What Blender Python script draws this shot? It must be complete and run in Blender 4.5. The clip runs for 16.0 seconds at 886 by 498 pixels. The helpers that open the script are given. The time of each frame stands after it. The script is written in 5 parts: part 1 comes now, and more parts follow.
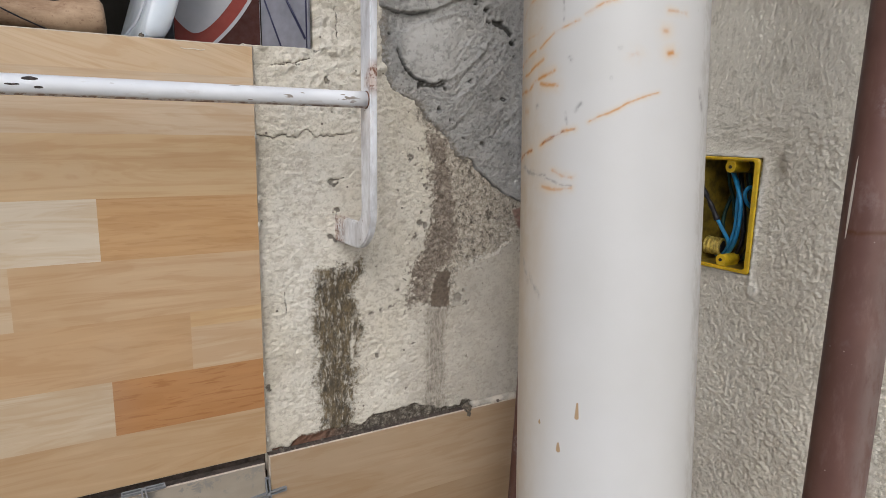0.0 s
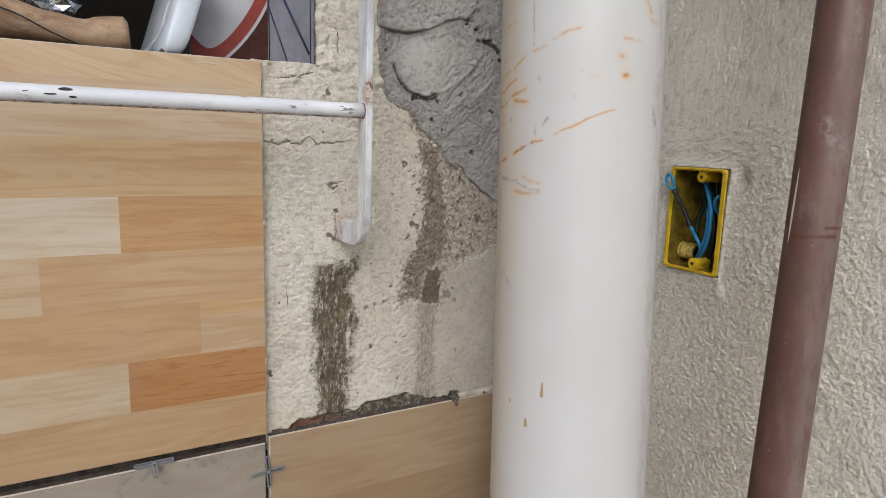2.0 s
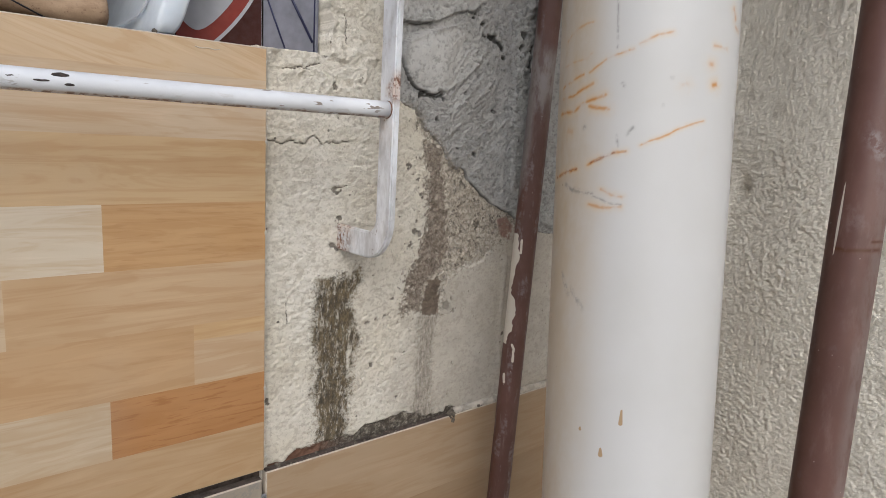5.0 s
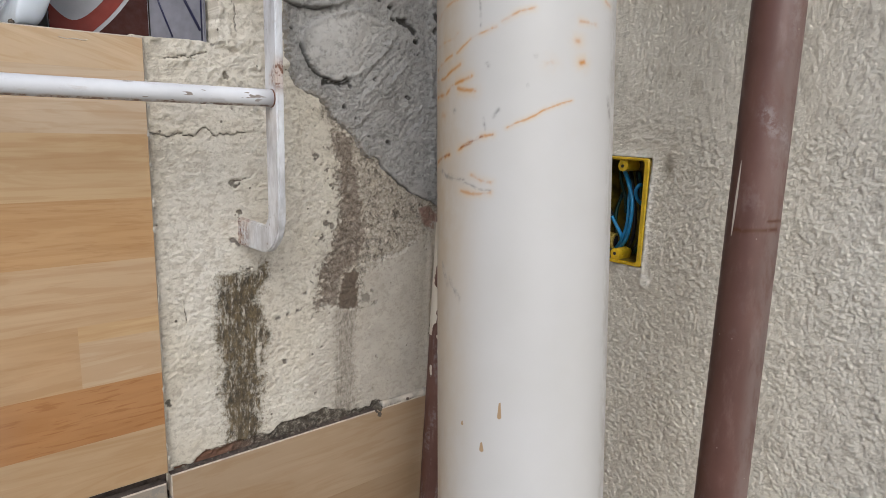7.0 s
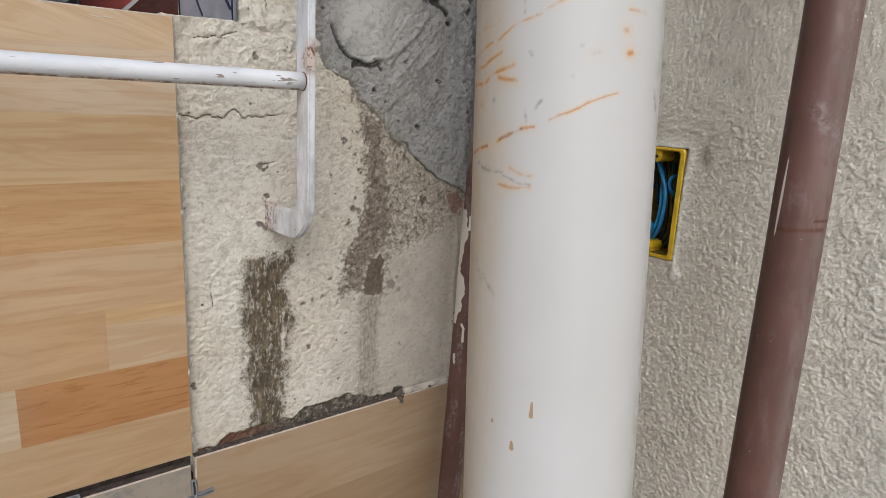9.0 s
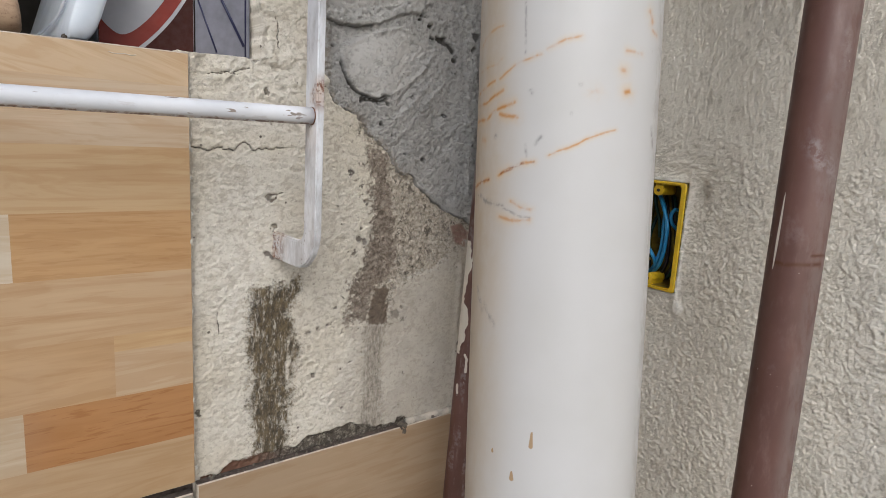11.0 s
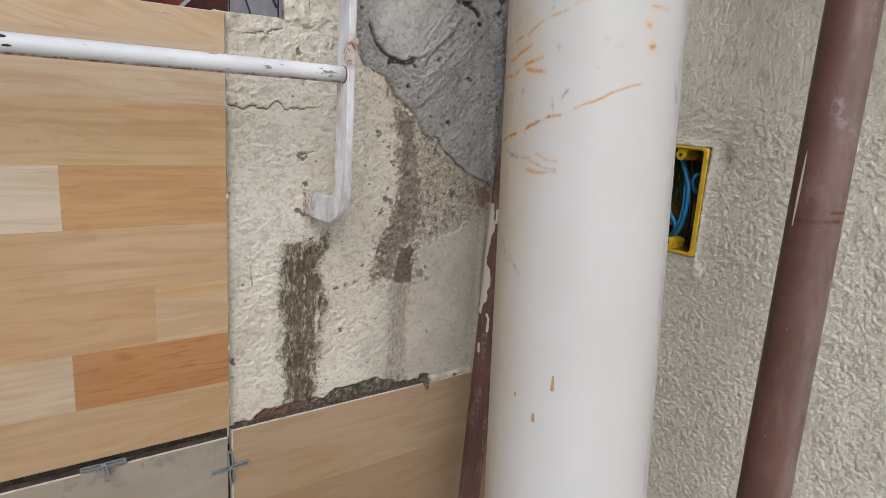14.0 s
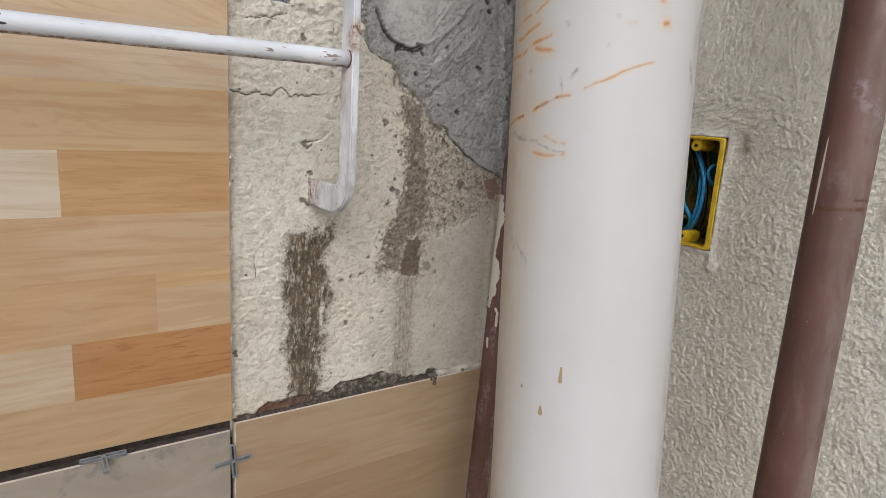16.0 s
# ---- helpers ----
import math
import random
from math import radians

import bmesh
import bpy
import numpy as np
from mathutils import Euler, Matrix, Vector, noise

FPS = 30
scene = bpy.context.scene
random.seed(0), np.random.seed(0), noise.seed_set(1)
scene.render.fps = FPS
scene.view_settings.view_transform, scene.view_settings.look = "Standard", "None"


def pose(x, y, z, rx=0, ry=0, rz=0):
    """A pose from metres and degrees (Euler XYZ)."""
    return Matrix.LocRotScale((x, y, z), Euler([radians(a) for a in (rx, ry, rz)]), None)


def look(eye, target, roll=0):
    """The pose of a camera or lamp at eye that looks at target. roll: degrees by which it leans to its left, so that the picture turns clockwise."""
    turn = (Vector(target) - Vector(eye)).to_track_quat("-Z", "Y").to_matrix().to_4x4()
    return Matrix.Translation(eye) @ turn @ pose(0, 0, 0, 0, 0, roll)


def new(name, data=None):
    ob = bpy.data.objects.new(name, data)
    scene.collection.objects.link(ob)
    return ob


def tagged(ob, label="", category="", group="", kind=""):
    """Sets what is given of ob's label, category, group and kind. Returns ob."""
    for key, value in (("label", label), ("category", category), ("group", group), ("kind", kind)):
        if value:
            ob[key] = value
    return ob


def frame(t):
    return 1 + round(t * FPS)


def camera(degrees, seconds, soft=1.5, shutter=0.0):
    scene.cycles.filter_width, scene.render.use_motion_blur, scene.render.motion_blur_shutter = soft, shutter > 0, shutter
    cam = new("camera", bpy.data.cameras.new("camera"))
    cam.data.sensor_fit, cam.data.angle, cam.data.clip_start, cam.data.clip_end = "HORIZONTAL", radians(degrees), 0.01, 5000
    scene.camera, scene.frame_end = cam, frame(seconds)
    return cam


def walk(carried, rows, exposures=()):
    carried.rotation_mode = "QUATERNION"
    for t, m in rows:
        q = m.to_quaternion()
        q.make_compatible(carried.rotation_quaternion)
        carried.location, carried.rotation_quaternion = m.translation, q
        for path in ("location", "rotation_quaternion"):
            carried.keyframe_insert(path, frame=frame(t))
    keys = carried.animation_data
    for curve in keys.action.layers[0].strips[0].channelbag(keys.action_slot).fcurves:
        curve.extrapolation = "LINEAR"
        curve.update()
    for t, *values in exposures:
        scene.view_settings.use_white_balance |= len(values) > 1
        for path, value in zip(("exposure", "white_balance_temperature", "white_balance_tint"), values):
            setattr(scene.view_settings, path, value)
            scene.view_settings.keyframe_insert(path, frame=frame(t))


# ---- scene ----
cam = camera(70.3, 16.0, soft=0.75)
# seconds, eye, target, lean to the left
PATH = [
    (0, (0.0100, -0.0235, 1.2098), (0.2573, 0.4015, 1.1188), 1.04),
    (0.5, (0.0137, -0.0487, 1.2109), (0.2601, 0.3769, 1.1207), 1.00),
    (1, (0.0028, -0.0708, 1.2129), (0.2478, 0.3556, 1.1226), 1.06),
    (1.5, (0.0026, -0.0743, 1.2119), (0.2461, 0.3534, 1.1233), 1.24),
    (2, (-0.0019, -0.0740, 1.2108), (0.2425, 0.3538, 1.1261), 1.86),
    (2.5, (-0.0036, -0.0833, 1.2102), (0.2411, 0.3446, 1.1262), 2.19),
    (3, (-0.0098, -0.0716, 1.2115), (0.2408, 0.3530, 1.1280), 2.41),
    (3.2, (-0.0264, -0.0551, 1.2084), (0.2269, 0.3678, 1.1246), 2.59),
    (5.3, (-0.0713, 0.0295, 1.2165), (0.2521, 0.4001, 1.1266), 3.12),
    (5.5, (-0.0655, 0.0278, 1.2166), (0.2611, 0.3952, 1.1255), 2.95),
    (6, (-0.0492, 0.0237, 1.2196), (0.2767, 0.3915, 1.1273), 2.33),
    (6.5, (-0.0276, 0.0036, 1.2313), (0.2955, 0.3736, 1.1381), 1.88),
    (7, (-0.0030, -0.0087, 1.2173), (0.3155, 0.3646, 1.1212), 1.70),
    (7.5, (0.0016, -0.0082, 1.2115), (0.3162, 0.3662, 1.1074), 1.78),
    (8, (-0.0032, 0.0016, 1.2051), (0.3070, 0.3768, 1.0909), 2.13),
    (8.5, (-0.0064, 0.0140, 1.2094), (0.3012, 0.3913, 1.0950), 2.34),
    (9, (-0.0046, 0.0078, 1.2237), (0.3027, 0.3857, 1.1105), 2.90),
    (9.5, (-0.0137, -0.0072, 1.2385), (0.2932, 0.3752, 1.1403), 3.07),
    (9.7, (-0.0153, -0.0120, 1.2450), (0.2910, 0.3726, 1.1542), 3.16),
    (11.8, (-0.0030, 0.0049, 1.2118), (0.3012, 0.3913, 1.1217), 3.18),
    (12, (-0.0028, 0.0027, 1.2103), (0.2995, 0.3892, 1.1141), 3.13),
    (12.5, (-0.0059, 0.0030, 1.2097), (0.2930, 0.3893, 1.1027), 3.17),
    (13, (-0.0132, 0.0007, 1.2094), (0.2832, 0.3886, 1.1013), 3.23),
    (13.5, (-0.0188, -0.0079, 1.2100), (0.2758, 0.3816, 1.1028), 3.38),
    (14, (-0.0235, -0.0129, 1.2117), (0.2688, 0.3782, 1.1041), 3.62),
    (14.5, (-0.0191, -0.0223, 1.2108), (0.2715, 0.3702, 1.1034), 3.82),
    (15, (-0.0158, -0.0233, 1.2093), (0.2723, 0.3708, 1.1011), 3.75),
    (15.5, (-0.0044, -0.0217, 1.2063), (0.2811, 0.3742, 1.0980), 3.62),
    (16, (-0.0121, -0.0078, 1.1998), (0.2717, 0.3898, 1.0929), 3.61),
]
walk(cam, [(t, look(eye, target, roll)) for t, eye, target, roll in PATH], [(0.0, -0.31, 5690, 7.4), (16.0, -0.31, 5690, 7.4)])

# ---- light: an overcast sky over an open yard, brightest behind the viewer ----
world = bpy.data.worlds.new("sky")
scene.world = world
world.use_nodes = True
wn, wl = world.node_tree.nodes, world.node_tree.links
sky = wn.new("ShaderNodeTexSky")
sky.sky_type, sky.sun_disc = "NISHITA", False
sky.sun_elevation, sky.sun_rotation = radians(37), radians(213)
sky.dust_density, sky.air_density = 5.0, 1.0
wl.new(sky.outputs[0], wn["Background"].inputs[0])
wn["Background"].inputs[1].default_value = 0.15
sun = new("sun", bpy.data.lights.new("sun", "SUN"))
sun.data.energy, sun.data.angle, sun.data.color = 1.1, radians(32), (1.0, 0.98, 0.95)
sun.matrix_world = look((-4.8, -7.4, 6.6), (0, 0, 0))

# ---- plan, in metres ----
TILE_Y, COAT_Y, CORE_Y = 0.500, 0.508, 0.514      # faces of the tiled wall
SIDE_X = 0.570                                     # face of the side wall
SILL_Z, JAMB_X = 1.2745, 0.195                     # window opening
TILE_X, ROW_Z = 0.1378, 0.9262                     # corner of the big wood-look tile


# ---- node helpers ----
class Mat:
    def __init__(self, name, rough=0.6, metal=0.0):
        self.m = bpy.data.materials.new(name)
        self.m.use_nodes = True
        self.n, self.l = self.m.node_tree.nodes, self.m.node_tree.links
        self.b = self.n["Principled BSDF"]
        self.b.inputs["Roughness"].default_value, self.b.inputs["Metallic"].default_value = rough, metal
        self.co = self.n.new("ShaderNodeTexCoord").outputs["Object"]

    def put(self, value, socket):
        if isinstance(value, (int, float)):
            socket.default_value = value
        elif isinstance(value, tuple):
            socket.default_value = (*value, 1.0) if len(value) == 3 and len(socket.default_value) == 4 else value
        else:
            self.l.new(value, socket)

    def scaled(self, sx, sy, sz, vec=None):
        k = self.n.new("ShaderNodeVectorMath")
        k.operation = "MULTIPLY"
        self.put(vec or self.co, k.inputs[0])
        k.inputs[1].default_value = (sx, sy, sz)
        return k.outputs[0]

    def noise(self, scale, detail=4.0, rough=0.55, vec=None, warp=0.0):
        k = self.n.new("ShaderNodeTexNoise")
        self.put(vec or self.co, k.inputs["Vector"])
        k.inputs["Scale"].default_value, k.inputs["Detail"].default_value = scale, detail
        k.inputs["Roughness"].default_value, k.inputs["Distortion"].default_value = rough, warp
        return k.outputs[0]

    def cells(self, scale, vec=None):
        k = self.n.new("ShaderNodeTexVoronoi")
        self.put(vec or self.co, k.inputs["Vector"])
        k.inputs["Scale"].default_value = scale
        return k.outputs[0]

    def attr(self, name, out="Fac"):
        k = self.n.new("ShaderNodeAttribute")
        k.attribute_name = name
        return k.outputs[out]

    def math(self, op, a, b=0.0):
        k = self.n.new("ShaderNodeMath")
        k.operation = op
        self.put(a, k.inputs[0]), self.put(b, k.inputs[1])
        return k.outputs[0]

    def band(self, value, lo, hi, to_lo=0.0, to_hi=1.0):
        k = self.n.new("ShaderNodeMapRange")
        k.interpolation_type = "SMOOTHSTEP"
        self.put(value, k.inputs[0])
        for i, v in enumerate((lo, hi, to_lo, to_hi)):
            k.inputs[i + 1].default_value = v
        return k.outputs[0]

    def mix(self, fac, a, b, blend="MIX"):
        k = self.n.new("ShaderNodeMix")
        k.data_type, k.blend_type = "RGBA", blend
        self.put(fac, k.inputs[0]), self.put(a, k.inputs[6]), self.put(b, k.inputs[7])
        return k.outputs[2]

    def bump(self, height, metres, strength=1.0, after=None):
        k = self.n.new("ShaderNodeBump")
        k.inputs["Strength"].default_value, k.inputs["Distance"].default_value = strength, metres
        self.put(height, k.inputs["Height"])
        if after:
            self.l.new(after, k.inputs["Normal"])
        return k.outputs[0]

    def done(self, colour, rough=None, normal=None):
        self.put(colour, self.b.inputs["Base Color"])
        if rough is not None:
            self.put(rough, self.b.inputs["Roughness"])
        if normal is not None:
            self.l.new(normal, self.b.inputs["Normal"])
        return self.m


def patchy(M, attr, soft=0.004, grain=260.0, reach=0.008):
    """An uneven mask from a signed distance in metres: rough-edged inside the outline."""
    n = M.noise(grain, 5.0, 0.65)
    n2 = M.noise(60.0, 3.0, 0.6)
    d = M.math("ADD", M.attr(attr), M.math("MULTIPLY", M.math("ADD", M.math("SUBTRACT", n, 0.5), M.math("SUBTRACT", n2, 0.5)), reach * 2.5))
    return M.band(d, -soft, soft)


def plain(name, colour, rough=0.5, metal=0.0, vary=0.12, scale=60.0, relief=0.0002):
    M = Mat(name, rough, metal)
    n = M.noise(scale, 5.0, 0.6)
    n2 = M.noise(scale * 6, 3.0, 0.6)
    dark = tuple(c * (1 - 2 * vary) for c in colour)
    light = tuple(min(1.0, c * (1 + vary)) for c in colour)
    c = M.mix(M.band(n, 0.3, 0.7), dark, light)
    return M.done(c, M.band(n2, 0.2, 0.8, max(0.05, rough - 0.12), min(1.0, rough + 0.12)), M.bump(n2, relief, 0.6))


def coat_material():
    """Cream lime-painted plaster: mould, damp worn render, streaks, chips."""
    M = Mat("cream_plaster", 0.9)
    big, mid = M.noise(9.0, 4.0, 0.6), M.noise(55.0, 5.0, 0.6)
    c = M.mix(M.band(big, 0.3, 0.7), (0.645, 0.59, 0.485), (0.715, 0.675, 0.595))
    c = M.mix(M.band(mid, 0.55, 0.78, 0.0, 0.26), c, (0.54, 0.47, 0.35))
    c = M.mix(M.band(M.noise(330.0, 5.0, 0.75), 0.46, 0.37, 0.0, 0.42), c, (0.33, 0.285, 0.22))
    # gaps between the lumps painted darker, as shade would make them
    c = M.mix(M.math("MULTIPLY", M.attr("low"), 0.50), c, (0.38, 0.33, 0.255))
    # small chips, thick along the left border of the worn render
    chip = M.math("MULTIPLY", M.band(M.cells(95.0), 0.10, 0.07), M.band(M.noise(22.0, 2.0), 0.54, 0.64))
    near = M.math("MULTIPLY", M.band(M.attr("worn"), -0.030, -0.004), M.band(M.attr("worn"), 0.012, 0.002))
    flake = M.math("MULTIPLY", M.math("MULTIPLY", M.band(M.noise(190.0, 5.0, 0.7), 0.585, 0.62), M.band(M.noise(45.0, 3.0, 0.6), 0.45, 0.56)), near)
    fleck = M.math("MULTIPLY", M.band(M.cells(58.0), 0.075, 0.055), M.band(M.noise(15.0, 2.0), 0.48, 0.58))
    chip = M.math("MAXIMUM", M.math("MAXIMUM", chip, M.attr("chips")), M.math("MAXIMUM", flake, fleck))
    c = M.mix(M.math("MULTIPLY", chip, 0.85), c, (0.12, 0.10, 0.082))
    # grey zone towards the corner: grime, with the white pipe's soft shadow painted in
    grub_shade = patchy(M, "grub_shade", 0.022, 60.0, 0.012)
    c = M.mix(M.math("MULTIPLY", grub_shade, M.band(M.noise(40.0, 5.0, 0.65), 0.3, 0.7, 0.38, 0.64)), c, (0.375, 0.338, 0.288))
    # worn render: pale sand with dark grains
    worn = patchy(M, "worn", 0.004, 240.0, 0.012)
    grains = M.noise(210.0, 7.0, 0.8)
    sand = M.mix(M.band(grains, 0.40, 0.60), (0.25, 0.21, 0.165), (0.57, 0.515, 0.43))
    sand = M.mix(M.band(M.noise(170.0, 6.0, 0.8), 0.465, 0.415, 0.0, 0.92), sand, (0.085, 0.070, 0.055))
    c = M.mix(M.math("MULTIPLY", worn, M.band(M.noise(60.0, 6.0, 0.7), 0.36, 0.60, 1.0, 0.65)), c, sand)
    # two faint parallel run marks below the damp
    streak = M.math("MULTIPLY", patchy(M, "streak", 0.003, 300.0, 0.006), M.band(M.noise(150.0, 6.0, 0.8, M.scaled(1.8, 1, 0.35)), 0.36, 0.56, 0.50, 1.0))
    c = M.mix(M.math("MULTIPLY", streak, 0.92), c, M.mix(M.band(M.noise(240.0, 6.0, 0.8, M.scaled(1.4, 1, 0.4)), 0.38, 0.6), (0.20, 0.172, 0.137), (0.43, 0.385, 0.325)))
    # damp band, greyer and more broken higher up
    damp = patchy(M, "damp", 0.003, 240.0, 0.012)
    wet = M.mix(M.band(M.noise(230.0, 8.0, 0.82), 0.38, 0.62), (0.105, 0.080, 0.060), (0.315, 0.265, 0.215))
    wet = M.mix(M.band(M.noise(140.0, 6.0, 0.8), 0.60, 0.66, 0.0, 0.75), wet, (0.56, 0.51, 0.43))
    c = M.mix(M.math("MULTIPLY", damp, M.band(M.noise(70.0, 7.0, 0.75), 0.34, 0.52, 0.62, 0.97)), c, wet)
    soak = patchy(M, "soak", 0.0015, 300.0, 0.004)
    c = M.mix(M.math("MULTIPLY", soak, 0.88), c, M.mix(M.noise(260.0, 5.0, 0.7), (0.060, 0.040, 0.026), (0.17, 0.125, 0.09)))
    # olive mould in upright fibres
    fibre = M.band(M.noise(190.0, 8.0, 0.82, M.scaled(1.5, 1, 0.5), 0.3), 0.36, 0.50, 0.25, 1.0)
    fibre = M.math("MULTIPLY", fibre, M.band(M.noise(60.0, 8.0, 0.8, M.scaled(1.2, 1, 0.6)), 0.32, 0.47, 0.40, 1.0))
    moss = M.math("MULTIPLY", patchy(M, "moss", 0.0045, 330.0, 0.010), fibre)
    mosscol = M.mix(M.band(M.noise(150.0, 8.0, 0.85, M.scaled(1.3, 1, 0.6)), 0.38, 0.66), (0.024, 0.017, 0.007), (0.17, 0.122, 0.056))
    c = M.mix(M.math("MULTIPLY", moss, 0.95), c, mosscol)
    haze = M.math("MULTIPLY", M.band(M.attr("moss"), -0.016, 0.0), M.band(M.noise(280.0, 6.0, 0.8), 0.52, 0.62, 0.0, 0.65))
    c = M.mix(M.math("MULTIPLY", haze, M.math("SUBTRACT", 1.0, moss)), c, (0.20, 0.155, 0.085))
    # chipped ledge above the lower tile
    ledge = patchy(M, "ledge", 0.0012, 320.0, 0.0035)
    red = M.band(M.attr("red"), 0.0, 1.0)
    dust = M.mix(M.band(M.noise(220.0, 6.0, 0.8), 0.46, 0.66), (0.075, 0.062, 0.048), (0.33, 0.295, 0.24))
    c = M.mix(ledge, c, M.mix(red, dust, M.mix(M.noise(160.0, 5.0, 0.7), (0.11, 0.05, 0.03), (0.22, 0.12, 0.075))))
    crack = M.band(M.attr("crack"), 0.35, 0.9)
    c = M.mix(M.math("MULTIPLY", M.math("MULTIPLY", crack, M.band(M.noise(140.0, 4.0, 0.7), 0.35, 0.6, 0.7, 1.0)), 0.92), c, (0.10, 0.082, 0.058))
    c = M.mix(M.math("MULTIPLY", M.attr("brick"), M.band(M.noise(120.0, 5.0, 0.7), 0.36, 0.5)), c, (0.27, 0.17, 0.135))
    n = M.bump(M.noise(430.0, 4.0, 0.7), 0.0017, 1.0)
    n = M.bump(M.math("SUBTRACT", 0.0, M.math("ADD", chip, M.math("MULTIPLY", crack, 0.8))), 0.0010, 0.8, n)
    return M.done(c, 0.92, n)


def cement_material():
    M = Mat("fresh_cement", 0.88)
    c = M.mix(M.band(M.noise(16.0, 4.0, 0.6), 0.3, 0.7), (0.445, 0.433, 0.414), (0.56, 0.548, 0.525))
    c = M.mix(M.band(M.noise(120.0, 5.0, 0.7), 0.5, 0.8, 0.0, 0.5), c, (0.36, 0.348, 0.33))
    c = M.mix(M.math("MULTIPLY", M.attr("smooth"), 0.40), c, (0.52, 0.508, 0.485))
    c = M.mix(M.math("MULTIPLY", M.attr("pale"), 0.85), c, (0.58, 0.57, 0.54))
    speck = M.noise(260.0, 7.0, 0.85, M.scaled(1.2, 1, 0.9))
    rough = M.math("SUBTRACT", 1.0, M.math("MULTIPLY", M.attr("smooth"), 0.7))
    c = M.mix(M.math("MULTIPLY", M.band(speck, 0.54, 0.62, 0.0, 0.25), rough), c, (0.64, 0.63, 0.60))
    c = M.mix(M.math("MULTIPLY", M.band(speck, 0.45, 0.37, 0.0, 0.45), rough), c, (0.15, 0.143, 0.134))
    # low grain darkened, standing in for shade between the bumps
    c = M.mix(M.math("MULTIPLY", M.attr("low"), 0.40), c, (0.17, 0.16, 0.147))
    holes = M.math("MULTIPLY", M.band(M.cells(150.0), 0.10, 0.06), M.band(M.noise(40.0, 2.0), 0.55, 0.65))
    c = M.mix(M.math("MULTIPLY", holes, 0.9), c, (0.05, 0.047, 0.043))
    # rifts are carved as well; this paints in their depth shadow
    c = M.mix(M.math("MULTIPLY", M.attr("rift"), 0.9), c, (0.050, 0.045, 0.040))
    fringe = M.math("MULTIPLY", M.attr("fringe"), M.band(M.noise(120.0, 6.0, 0.75), 0.40, 0.56))
    c = M.mix(M.math("MULTIPLY", fringe, 0.85), c, M.mix(M.noise(300.0, 4.0, 0.7), (0.14, 0.115, 0.09), (0.44, 0.385, 0.31)))
    n = M.bump(M.math("MULTIPLY", M.noise(400.0, 5.0, 0.75), rough), 0.0036, 1.0)
    return M.done(c, 0.9, n)


def side_material():
    M = Mat("grey_roughcast", 0.9)
    c = M.mix(M.band(M.noise(6.0, 4.0, 0.6), 0.3, 0.7), (0.69, 0.645, 0.56), (0.755, 0.715, 0.63))
    c = M.mix(M.band(M.noise(28.0, 5.0, 0.65), 0.58, 0.80, 0.0, 0.28), c, (0.55, 0.50, 0.42))
    c = M.mix(M.band(M.noise(300.0, 6.0, 0.75), 0.47, 0.36, 0.0, 0.28), c, (0.40, 0.36, 0.295))
    # hollows of the stippling darkened: their shade is put into the colour
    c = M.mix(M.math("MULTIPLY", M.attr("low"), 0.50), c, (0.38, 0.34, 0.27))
    dots = M.math("MULTIPLY", M.band(M.cells(60.0), 0.055, 0.035), M.band(M.noise(13.0, 2.0), 0.60, 0.66))
    c = M.mix(dots, c, (0.05, 0.045, 0.04))
    c = M.mix(M.math("MULTIPLY", M.attr("filler"), 0.75), c, (0.83, 0.805, 0.74))
    # the dent and the line round the box get their depth shade in colour
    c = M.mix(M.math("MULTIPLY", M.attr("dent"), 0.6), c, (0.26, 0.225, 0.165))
    return M.done(c, 0.92, M.bump(M.noise(400.0, 4.0, 0.7), 0.0016, 1.0))


